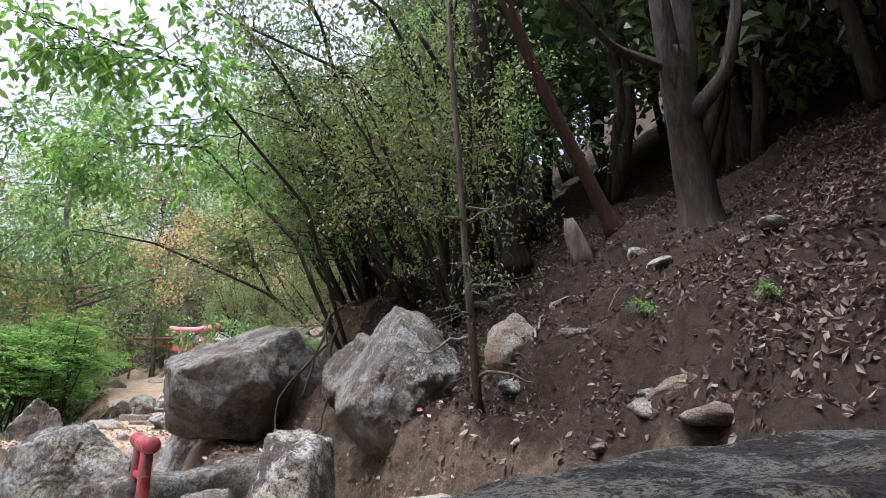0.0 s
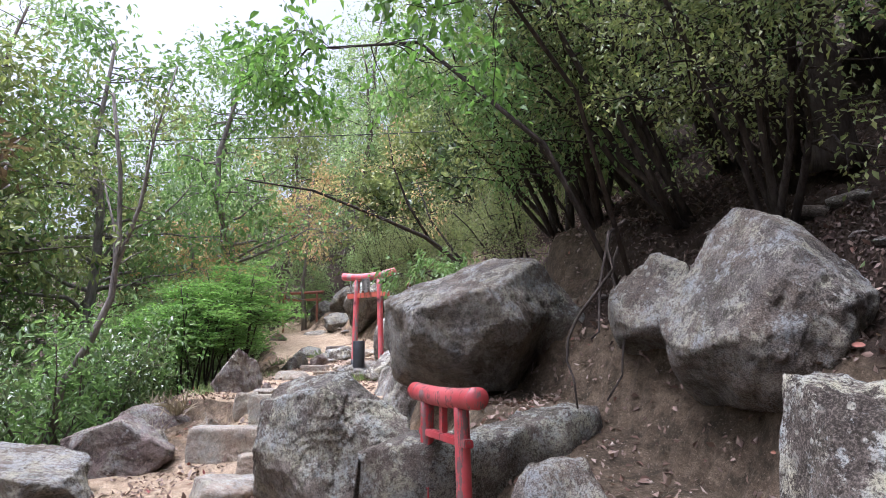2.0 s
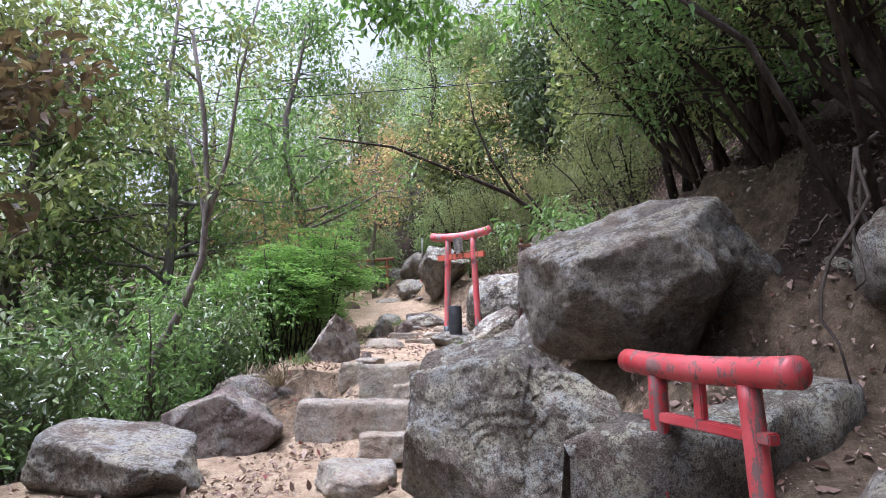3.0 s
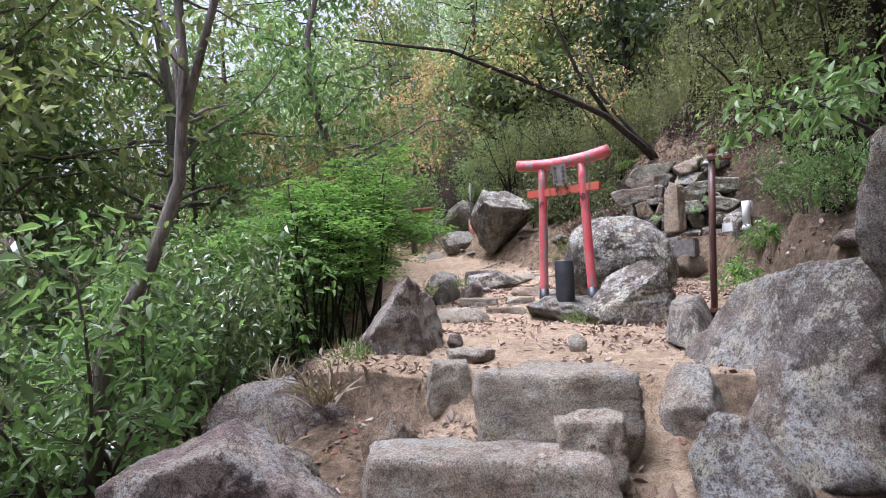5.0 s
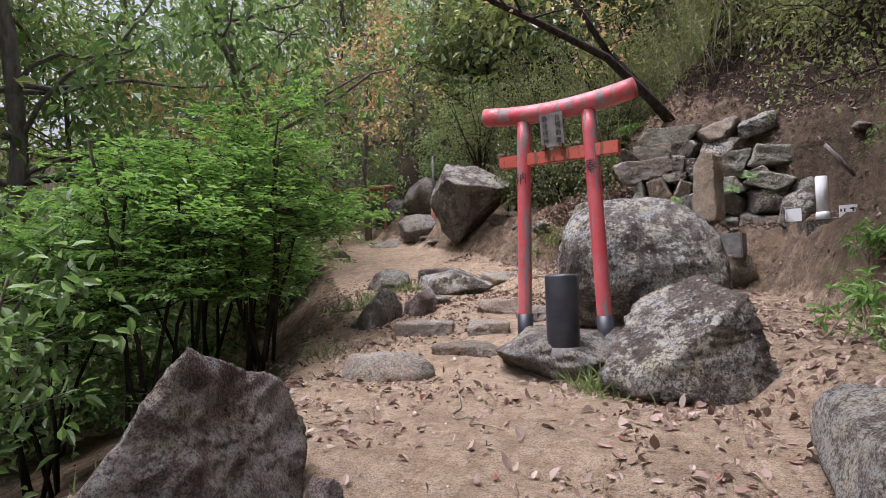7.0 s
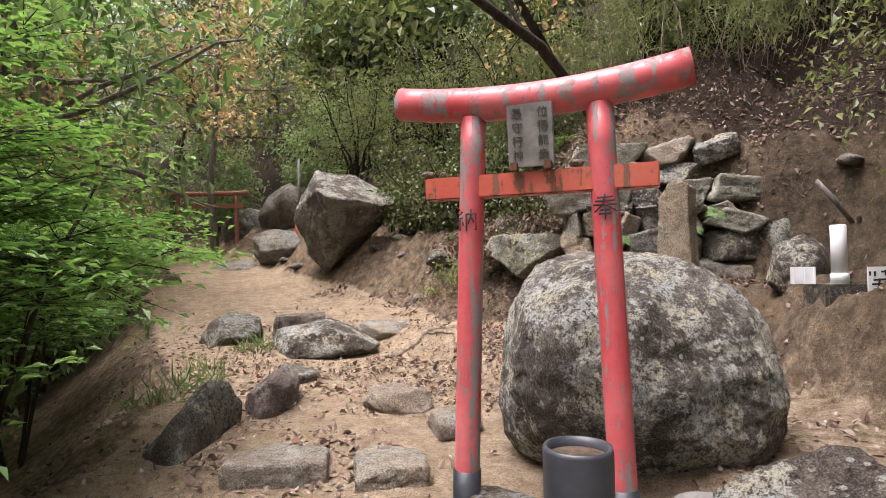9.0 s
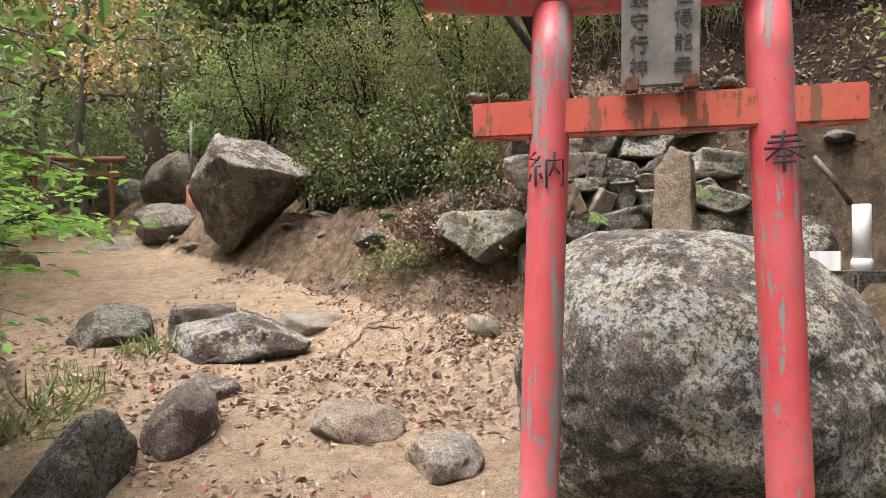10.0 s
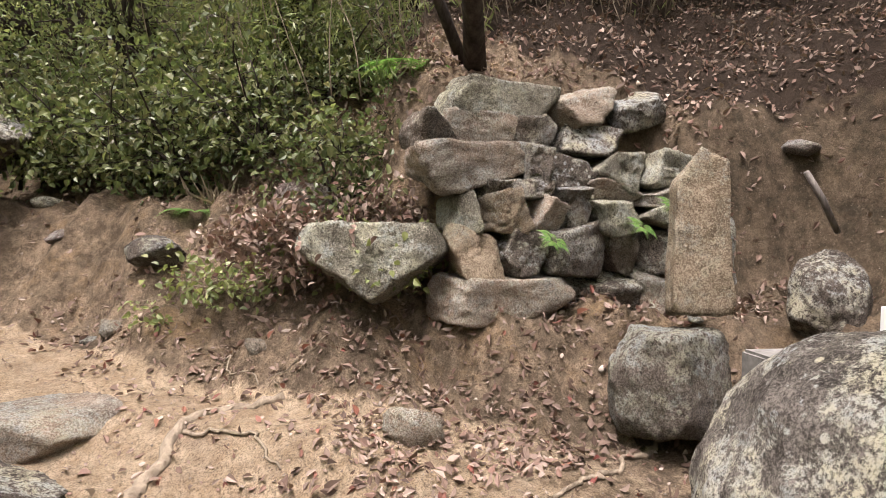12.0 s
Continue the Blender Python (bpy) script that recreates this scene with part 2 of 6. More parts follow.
LEAF_DRY = leaf_material("leaf_dry", [(0.12, 0.072, 0.05), (0.2, 0.125, 0.09), (0.31, 0.215, 0.165), (0.42, 0.33, 0.265), (0.2, 0.1, 0.07), (0.25, 0.17, 0.125), (0.10, 0.065, 0.05)], rough=0.75, trans=0.08, spec=0.2, green=False)
# Darker copy of the dry leaves; the slope's canopy shade is in its colour.
LEAF_DRY_SHADED = leaf_material("leaf_dry_shaded", [(0.045, 0.028, 0.02), (0.075, 0.046, 0.034), (0.12, 0.08, 0.06), (0.24, 0.175, 0.14), (0.09, 0.045, 0.032), (0.12, 0.08, 0.058), (0.05, 0.033, 0.025)], rough=0.75, trans=0.08, spec=0.2, green=False)
LEAF_RUST = leaf_material("leaf_rust", [(0.2, 0.07, 0.045), (0.32, 0.14, 0.08), (0.22, 0.05, 0.042), (0.16, 0.075, 0.05)], rough=0.65, trans=0.1, spec=0.2, green=False)
GRIT = leaf_material("grit_stone", [(0.5, 0.42, 0.34), (0.25, 0.18, 0.12), (0.38, 0.3, 0.22), (0.16, 0.12, 0.09)], rough=0.9, trans=0.0, spec=0.2, green=False)
STRAW = leaf_material("straw", [(0.30, 0.23, 0.145), (0.42, 0.34, 0.225), (0.2, 0.145, 0.085)], rough=0.7, trans=0.15, green=False)
GRASS = leaf_material("grass", [(0.06, 0.10, 0.03), (0.11, 0.15, 0.045), (0.17, 0.19, 0.07)])


def paint_material(name, base, worn, under, amount=0.5):
    m = Mat(name, rough=0.5, spec=0.4).shift()
    a = m.noise(9.0, 9, 0.75, m.stretch(1.8, 1.8, 0.15))
    b = m.noise(24, 5, 0.7)
    c = m.mix(m.ramp(m.noise(1.7, 4, 0.6), [(0.35, 0.0), (0.68, 1.0)]), base, worn)
    chips = m.ramp(m.math("ADD", m.math("MULTIPLY", a, 0.75), m.math("MULTIPLY", b, 0.25)), [(0.60 - amount * 0.1, 0.0), (0.615 - amount * 0.1, 1.0)])
    pits = m.ramp(m.voro(30), [(0.07, 1.0), (0.11, 0.0)])
    c = m.mix(m.ramp(b, [(0.4, 0.0), (0.8, 0.25)]), c, tuple(v * 0.5 for v in base))
    c = m.mix(chips, c, under)
    c = m.mix(m.math("MULTIPLY", pits, 0.7), c, (0.1, 0.085, 0.08))
    m.color(c)
    m.link(m.ramp(chips, [(0.0, 0.42), (1.0, 0.8)]), m.b.inputs["Roughness"])
    return m.bump(m.math("SUBTRACT", 1.0, chips), 0.5, 0.004).m


PAINT_RED = paint_material("paint_red", (0.54, 0.062, 0.07), (0.62, 0.16, 0.165), (0.26, 0.22, 0.21), 0.72)
PAINT_NUKI = paint_material("paint_tie", (0.52, 0.075, 0.045), (0.5, 0.13, 0.08), (0.2, 0.09, 0.055), 0.75)
PAINT_DEEP = paint_material("paint_deep_red", (0.27, 0.02, 0.024), (0.4, 0.07, 0.075), (0.13, 0.075, 0.07), 0.7)
PAINT_FADED = paint_material("paint_faded", (0.28, 0.085, 0.045), (0.32, 0.14, 0.09), (0.16, 0.1, 0.07), 0.5)
RUST_POST = paint_material("rusty_paint", (0.055, 0.02, 0.016), (0.085, 0.036, 0.027), (0.10, 0.09, 0.085), 0.6)


def plain(name, col, col2, rough=0.7, spec=0.3, scale=12, bump=0.3, metal=0.0):
    m = Mat(name, rough=rough, spec=spec, metal=metal).shift()
    k = m.noise(scale, 6, 0.65)
    m.color(m.mix(m.ramp(k, [(0.3, 0.0), (0.7, 1.0)]), col, col2))
    return m.bump(k, bump, 0.006).m


BLACK_PIPE = plain("black_pipe", (0.012, 0.015, 0.02), (0.05, 0.052, 0.058), 0.42, 0.4, 5)
CONCRETE = plain("concrete", (0.10, 0.097, 0.088), (0.23, 0.22, 0.2), 0.9, 0.2, 16, 0.6)
WHITE_PVC = plain("white_plastic", (0.72, 0.73, 0.72), (0.83, 0.84, 0.83), 0.4, 0.4, 4, 0.05)
OLD_WOOD = plain("weathered_wood", (0.13, 0.125, 0.115), (0.29, 0.275, 0.25), 0.85, 0.2, 9, 0.5)
INK = plain("ink", (0.012, 0.012, 0.013), (0.04, 0.035, 0.035), 0.6, 0.3)
INK_FADED = plain("faded_ink", (0.05, 0.05, 0.048), (0.10, 0.098, 0.09), 0.8, 0.2)
RUST = plain("rust", (0.07, 0.03, 0.02), (0.18, 0.085, 0.05), 0.9, 0.2, 30, 0.8)
ASH = plain("ash", (0.03, 0.022, 0.017), (0.11, 0.08, 0.055), 0.95, 0.1, 40, 0.9)
CABLE = plain("cable_rubber", (0.02, 0.02, 0.02), (0.04, 0.04, 0.04), 0.6)
PALE_STONE = plain("pale_quartz", (0.55, 0.5, 0.44), (0.75, 0.7, 0.63), 0.7, 0.3, 18, 0.6)


# ---- mesh helpers ----
def lattice(ix, iy, iz, seed):
    h = (ix.astype(np.int64) * 374761393 + iy.astype(np.int64) * 668265263 + iz.astype(np.int64) * 2147483647 + seed * 974711) & 0xFFFFFFFF
    h = ((h ^ (h >> 13)) * 1274126177) & 0xFFFFFFFF
    return ((h ^ (h >> 16)) & 0xFFFF) / 32767.5 - 1.0


def vnoise(p, seed=0):
    """Value noise, -1 to 1, at the rows of p."""
    i = np.floor(p).astype(np.int64)
    f = p - i
    f = f * f * (3 - 2 * f)
    out = 0
    for dx in (0, 1):
        for dy in (0, 1):
            for dz in (0, 1):
                w = (f[:, 0] if dx else 1 - f[:, 0]) * (f[:, 1] if dy else 1 - f[:, 1]) * (f[:, 2] if dz else 1 - f[:, 2])
                out = out + w * lattice(i[:, 0] + dx, i[:, 1] + dy, i[:, 2] + dz, seed)
    return out


def fbm(p, seed=0, octaves=4, gain=0.5):
    a, s, out = 1.0, 1.0, 0
    for k in range(octaves):
        out = out + a * vnoise(p * s, seed + k)
        a, s = a * gain, s * 2.03
    return out


def smooth(a, b, v):
    t = np.clip((v - a) / (b - a), 0, 1)
    return t * t * (3 - 2 * t)


def mesh_np(name, verts, faces, shade=True):
    """A mesh from an array of points and an array of faces with one corner count."""
    verts, faces = np.asarray(verts, dtype=np.float32), np.asarray(faces, dtype=np.int32)
    n, k = faces.shape
    me = bpy.data.meshes.new(name)
    me.vertices.add(len(verts))
    me.vertices.foreach_set("co", verts.ravel())
    me.loops.add(n * k)
    me.loops.foreach_set("vertex_index", faces.ravel())
    me.polygons.add(n)
    me.polygons.foreach_set("loop_start", np.arange(0, n * k, k, dtype=np.int32))
    me.polygons.foreach_set("use_smooth", np.full(n, shade))
    me.update(calc_edges=True)
    return me


def obj(name, me, mat, parent=None, label=""):
    me.materials.append(mat)
    ob = new(name, me)
    if parent:
        ob.parent = parent
    if label:
        ob["label"] = label
    return ob


def part(name, bm, mat, parent, label="", shade=False):
    me = bpy.data.meshes.new(name)
    bm.to_mesh(me)
    bm.free()
    for p in me.polygons:
        p.use_smooth = shade
    return obj(name, me, mat, parent, label)


def empty(name, at, label, category, group="", turn=0.0, kind=""):
    ob = new(name)
    ob.location, ob.rotation_euler = at, (0, 0, radians(turn))
    return tagged(ob, label, category, group, kind)


class Tubes:
    """Collects tapered tubes along lines into one mesh."""

    def __init__(self):
        self.v, self.f, self.n = [], [], 0

    def add(self, pts, radii, sides=6, rough=0.0, seed=0, cap=True):
        pts = np.asarray(pts, dtype=float)
        radii = np.broadcast_to(np.asarray(radii, dtype=float), (len(pts),))
        tang = np.gradient(pts, axis=0)
        tang /= np.linalg.norm(tang, axis=1)[:, None] + 1e-9
        ref = np.array([0.0, 0.0, 1.0]) if abs(tang[0, 2]) < 0.8 else np.array([1.0, 0.0, 0.0])
        u = np.cross(tang, ref)
        u /= np.linalg.norm(u, axis=1)[:, None] + 1e-9
        w = np.cross(tang, u)
        a = np.arange(sides) * 2 * np.pi / sides
        rr = np.repeat(radii[:, None], sides, 1)
        if rough:
            q = np.stack([np.cos(a)[None, :] * 2 + pts[:, :1], np.sin(a)[None, :] * 2 + pts[:, 1:2], np.repeat(pts[:, 2:] * 1.3, sides, 1)], -1)
            rr = rr * (1 + rough * vnoise(q.reshape(-1, 3), seed).reshape(rr.shape))
        ring = pts[:, None, :] + rr[:, :, None] * (np.cos(a)[None, :, None] * u[:, None, :] + np.sin(a)[None, :, None] * w[:, None, :])
        m, start = len(pts), self.n
        i = np.arange(m - 1)[:, None] * sides + self.n
        j = np.arange(sides)[None, :]
        k = (j + 1) % sides
        self.f.append(np.stack([i + j, i + k, i + sides + k, i + sides + j], -1).reshape(-1, 4))
        self.v.append(ring.reshape(-1, 3))
        self.n += m * sides
        for end, flip in ((0, 1), (m - 1, 0)) if cap else ():
            base = end * sides + start
            self.v.append(pts[end:end + 1])
            c = np.full(sides, self.n)
            jj = np.arange(sides)
            quad = np.stack([base + jj, base + (jj + 1) % sides, c, c], -1)
            self.f.append(quad[:, ::-1] if flip else quad)
            self.n += 1

    def mesh(self, name):
        v, f = np.concatenate(self.v), np.concatenate(self.f)
        me = bpy.data.meshes.new(name)
        tri = (f[:, 2] == f[:, 3]) | (f[:, 0] == f[:, 1])
        faces = [tuple(q) for q in f[~tri].tolist()] + [tuple(dict.fromkeys(q)) for q in f[tri].tolist()]
        me.from_pydata(v.tolist(), [], faces)
        for p in me.polygons:
            p.use_smooth = True
        return me


def leaf_mesh(name, pos, axis, up, length, width, fine=False, curl=0.25):
    """Leaves: folded along the midrib; fine ones have a pointed oval outline."""
    n = len(pos)
    axis = axis / (np.linalg.norm(axis, axis=1)[:, None] + 1e-9)
    side = np.cross(axis, up)
    side /= np.linalg.norm(side, axis=1)[:, None] + 1e-9
    nor = np.cross(side, axis)
    L, W = np.broadcast_to(length, (n,))[:, None], np.broadcast_to(width, (n,))[:, None]
    c = np.broadcast_to(curl, (n,))[:, None]
    if not fine:
        v = np.stack([pos, pos + axis * L * 0.45 + side * W * 0.5 + nor * W * c, pos + axis * L - nor * L * c * 0.5, pos + axis * L * 0.45 - side * W * 0.5 + nor * W * c], 1)
        f = np.array([[0, 1, 2], [0, 2, 3]])
    else:
        mid = pos + axis * L * 0.5 - nor * L * c * 0.05
        v = np.stack([pos, pos + axis * L * 0.28 + side * W * 0.46 + nor * W * c, pos + axis * L * 0.62 + side * W * 0.42 + nor * W * c - nor * L * c * 0.12, pos + axis * L - nor * L * c * 0.45,
                      pos + axis * L * 0.62 - side * W * 0.42 + nor * W * c - nor * L * c * 0.12, pos + axis * L * 0.28 - side * W * 0.46 + nor * W * c, mid], 1)
        f = np.array([[0, 1, 6], [1, 2, 6], [2, 3, 6], [3, 4, 6], [4, 5, 6], [5, 0, 6]])
    k = v.shape[1]
    faces = (f[None] + (np.arange(n) * k)[:, None, None]).reshape(-1, 3)
    return mesh_np(name, v.reshape(-1, 3), faces, shade=False)


def unit(rng, n):
    d = rng.normal(size=(n, 3))
    return d / np.linalg.norm(d, axis=1)[:, None]


# ---- the lie of the land ----
PATH_Y = [-8, 6, 7.4, 8.0, 8.35, 8.9, 9.22, 9.4, 10.4, 12, 12.9, 14, 15.3, 16.8, 18, 20, 23, 25.5, 32, 60]
PATH_Z = [0.1, 0.1, 0.13, 0.16, 0.3, 0.5, 0.62, 0.95, 1.0, 1.05, 1.1, 1.24, 1.37, 1.46, 1.56, 1.93, 2.45, 2.75, 3.4, 5]
SHELF_Y = [-8, 0, 2, 4, 5, 6, 7, 8, 9, 10, 11, 12, 13, 14, 15, 16, 17, 18, 60]
SHELF_X = [1.5, 0.6, -0.1, -1.0, -1.7, -2.55, -2.95, -3.2, -3.9, -4.3, -4.3, -4.3, -4.6, -5.3, -5.6, -5.8, -6.2, -7.0, -40]
SHELF_Z = [0.3, 0.45, 0.5, 0.45, 0.48, 0.58, 1.0, 1.1, 1.12, 1.15, 1.2, 1.25, 1.36, 1.42, 1.5, 1.58, 1.7, 1.75, 5]
FOOT_Y = [-30, -8, 0, 2, 4, 5, 6, 7, 8, 9, 10, 11, 13, 15, 15.9, 16.7, 17.2, 17.6, 18.3, 19.3, 20.3, 21.5, 23, 26, 32, 60]
FOOT_X = [14, 4, 1.9, 1.0, -0.1, -0.55, -1.0, -1.5, -2.2, -2.8, -3.1, -3.3, -3.5, -3.6, -3.8, -4.75, -5.45, -6.0, -6.5, -7.1, -7.7, -8.9, -10.3, -13, -18, -40]
FACE_Y = [-8, 3, 5, 7, 9, 11, 13, 15.6, 16.4, 17.2, 18.0, 19.5, 21, 24, 40]
FACE_H = [0.7, 1.0, 1.0, 0.7, 0.8, 0.75, 0.75, 0.72, 0.62, 0.6, 0.95, 1.05, 0.9, 0.8, 0.8]
FACE_W = [0.7, 0.6, 0.5, 0.4, 0.5, 0.5, 0.4, 0.35, 0.6, 1.0, 1.25, 1.2, 0.9, 0.9, 1.0]
FLAT_W = [0.2, 0.2, 0.2, 0.3, 0.3, 0.4, 0.9, 0.95, 0.6, 0.12, 0.05, 0.05, 0.4, 0.4, 0.4]
CLIFF_H = [0.5, 0.6, 0.6, 0.9, 1.2, 1.3, 1.4, 1.5, 1.6, 1.75, 1.3, 0.9, 0.9, 0.8, 0.8]
CLIFF_W = [0.5, 0.5, 0.5, 0.6, 0.7, 0.7, 0.6, 0.5, 0.4, 0.3, 0.7, 0.8, 0.8, 0.9, 1.0]
HILL = [0.62, 0.66, 0.66, 0.58, 0.55, 0.6, 0.65, 0.7, 0.8, 0.8, 0.75, 0.6, 0.55, 0.5, 0.4]
LEFT_Y = [-8, 0, 2, 4, 6, 8, 9, 10, 12, 13, 14, 16, 18, 20, 23, 26, 60]
LEFT_X = [-2.5, -3.2, -5.2, -7.0, -8.2, -7.9, -7.2, -7.4, -7.8, -7.9, -8.3, -8.5, -9.8, -11, -13, -15.5, -45]
_fy = np.linspace(-30, 60, 600)
_fx = np.interp(_fy, FOOT_Y, FOOT_X)


def land(x, y, rough=True):
    """Height of the ground at arrays of x and y, and the shares of sand and of humus."""
    x, y = np.atleast_1d(np.asarray(x, float)), np.atleast_1d(np.asarray(y, float))
    d = np.full(x.shape, 1e9)
    yf = np.zeros(x.shape)
    for a in range(0, len(_fy), 100):
        dd = np.hypot(x[:, None] - _fx[None, a:a + 100], y[:, None] - _fy[None, a:a + 100])
        i = dd.argmin(1)
        best = dd[np.arange(len(x)), i]
        yf = np.where(best < d, _fy[a + i], yf)
        d = np.minimum(d, best)
    right = x > np.interp(y, _fy, _fx)
    zp = np.interp(y, PATH_Y, PATH_Z)
    zs = np.maximum(np.interp(y, SHELF_Y, SHELF_Z), zp)
    step = smooth(-0.3, 0.35, x - np.interp(y, SHELF_Y, SHELF_X))
    flat = zp + (zs - zp) * step
    p3 = np.stack([x, y, np.zeros_like(x)], 1)
    zf = np.maximum(np.interp(yf, SHELF_Y, SHELF_Z), np.interp(yf, PATH_Y, PATH_Z))
    wob = 0.18 * fbm(p3 * 1.1, 5, 3) if rough else 0
    dr = np.maximum(d + wob * smooth(0, 0.5, d), 0)
    g = lambda k: np.interp(yf, FACE_Y, k)
    fw, fl, cw = g(FACE_W), g(FLAT_W), g(CLIFF_W)
    bank = zf + g(FACE_H) * smooth(0, 1, dr / fw) ** 0.8 + g(CLIFF_H) * smooth(0, 1, (dr - fw - fl) / cw)
    far = np.maximum(dr - fw - fl - cw, 0)
    bank = bank + 0.06 * np.minimum(dr, 1) + g(HILL) * np.minimum(far, 26) + 0.1 * np.maximum(far - 26, 0)
    z = np.where(right, np.maximum(bank, flat), flat)
    dl = np.maximum(np.interp(y, LEFT_Y, LEFT_X) - x, 0)
    drop = 1.1 * smooth(0, 2.2, dl) + 0.9 * smooth(1.8, 5, dl)
    z = z - drop + 0.12 * np.maximum(dl - 7, 0) * (dl < 60) + 0.12 * 53 * (dl >= 60)
    z = z + 0.3 * np.clip(y - 30, 0, 60)
    on_bank = right * smooth(0.0, 0.25, d)
    off = smooth(0.0, 0.5, dl)
    if rough:
        z = z + 0.035 * fbm(p3 * 1.7, 11, 4) + on_bank * (0.12 * fbm(p3 * 2.3, 21, 5, 0.6)) + 0.1 * off * fbm(p3 * 0.9, 31, 3)
        z = z + on_bank * smooth(0, 0.3, d) * 0.075 * fbm(np.stack([x * 5, y * 5, z * 1.0], 1), 41, 3)
    aside = np.maximum(smooth(-6.2, -6.7, x), smooth(-5.0, -4.5, x)) * (y > 7.9) * (y < 9.4)
    sand = (1 - on_bank) * (1 - off) * (1 - 0.5 * smooth(-6.2, -4.9, x) * smooth(15.0, 16.0, y)) * (1 - 0.45 * smooth(-5.0, -4.2, x) * (y > 9.5)) * (1 - aside) * (1 - 0.75 * step * (y < 9)) * smooth(-3, 2, y + x * 0)
    humus = np.clip(on_bank * smooth(0.4, 1.3, dr - fw - 0.4) + smooth(26, 29, y) + 0.85 * off * (1 - 0.6 * smooth(11, 13, y) * smooth(21, 19, y)) + on_bank * (yf < 8) * smooth(0.0, 0.4, dr - 0.2) * 0.95, 0, 1)
    return z, np.clip(sand, 0, 1), humus


def ground(x, y):
    return float(land([x], [y])[0][0])


def graded(lo, hi, fine, a, b):
    """Grid lines: fine between lo and hi, then wider and wider out to a and b."""
    mid = list(np.arange(lo, hi + 1e-6, fine))
    s, v, left = fine, lo, []
    while v > a:
        s *= 1.22
        v -= s
        left.append(v)
    s, v, right = fine, hi, []
    while v < b:
        s *= 1.22
        v += s
        right.append(v)
    return np.array(left[::-1] + mid + right)


def build_ground():
    gx, gy = graded(-9.6, 1.6, 0.075, -450, 450), graded(0.6, 21.5, 0.075, -450, 500)
    X, Y = np.meshgrid(gx, gy)
    z, sand, humus = land(X.ravel(), Y.ravel())
    nx, ny = len(gx), len(gy)
    i = (np.arange(ny - 1)[:, None] * nx + np.arange(nx - 1)[None, :])
    f = np.stack([i, i + 1, i + nx + 1, i + nx], -1).reshape(-1, 4)
    me = mesh_np("ground", np.stack([X.ravel(), Y.ravel(), z], 1), f)
    col = me.color_attributes.new("zone", "FLOAT_COLOR", "POINT")
    col.data.foreach_set("color", np.stack([sand, humus, 0 * sand, 1 + 0 * sand], 1).astype(np.float32).ravel())
    return tagged(obj("ground", me, SOIL), "sandy footpath between a bare earth bank and a leafy drop", "ground", kind="structure")


build_ground()

# ---- rocks ----
SPHERES = {}


def sphere(level):
    if level not in SPHERES:
        bm = bmesh.new()
        bmesh.ops.create_icosphere(bm, subdivisions=level, radius=1)
        bm.verts.ensure_lookup_table()
        SPHERES[level] = (np.array([v.co[:] for v in bm.verts]), np.array([[v.index for v in f.verts] for f in bm.faces]))
        bm.free()
    return SPHERES[level]


def rock_mesh(name, size, seed, cuts=(), sharp=13, facets=12, rough=0.05, level=4, base=0.72):
    """A boulder: a ball cut by planes (direction and distance from its middle), with chipped edges, broken ledges and a rough skin; scaled to size."""
    d, f = sphere(level + 1)
    rng = np.random.default_rng(seed)
    size = np.array(size, float)
    normals, offs = unit(rng, facets), rng.uniform(0.62, 0.92, facets)
    if facets > 5 or sharp < 4:
        normals, offs = np.concatenate([normals, unit(rng, 9)]), np.concatenate([offs, rng.uniform(0.84, 0.95, 9)])
    if cuts:
        cn = np.array([c[:3] for c in cuts], float)
        normals = np.concatenate([normals, cn / np.linalg.norm(cn, axis=1)[:, None]])
        offs = np.concatenate([offs, [c[3] for c in cuts]])
    warp = np.stack([fbm(d * 2.1, seed + 31 + k, 4, 0.55) for k in range(3)], 1)
    bent = d + 0.055 * warp
    bent /= np.linalg.norm(bent, axis=1)[:, None]
    dots = np.maximum(bent @ normals.T, 0) / offs
    soft = sharp * 9 if sharp > 4 else sharp * 4
    r = (np.sum(dots ** soft, 1) + (1 / 1.02) ** soft) ** (-1 / soft)
    two = np.sort(dots, 1)[:, -2:]
    edge = 1 - two[:, 0] / two[:, 1]
    r = r * (1 - (0.05 if sharp > 4 else 0.01) * np.exp(-(edge / 0.05) ** 2) * np.clip(0.3 + fbm(d * 5.5, seed + 61, 3), 0, 1))
    v = d * r[:, None]
    v[:, 2] = np.maximum(v[:, 2], -base) if base else v[:, 2]
    big = max(size)
    m = v * size / 2
    q = fbm(m * 2.3 + 7, seed + 5, 3, 0.55) * 3.2
    k = np.floor(q)
    ledge = k + smooth(0.42, 0.58, q - k)
    grain = fbm(m * 7, seed + 9, 4, 0.62)
    ridge = np.abs(fbm(m * np.array([3.1, 3.1, 4.6]) + 3, seed + 15, 4, 0.6))
    out = rough * (0.75 * fbm(v * 1.7, seed, 3) + 0.24 * ledge) + (0.016 * grain - 0.011 * np.maximum(0.1 - ridge, 0) / 0.1 * (sharp > 4)) / max(0.4, big) * 1.6
    v = v + d * out[:, None]
    lo, hi = v.min(0), v.max(0)
    v = ((v - lo) / (hi - lo) - 0.5) * size
    return mesh_np(name, v, f)


def rock(name, at, size, mat, label, seed, turn=0.0, tip=(0, 0), group="", category="rock", **kw):
    """A rock whose box has its middle at at."""
    ob = obj(name, rock_mesh(name, size, seed, **kw), mat)
    ob.location, ob.rotation_euler = at, (radians(tip[0]), radians(tip[1]), radians(turn))
    return tagged(ob, label, category, group)


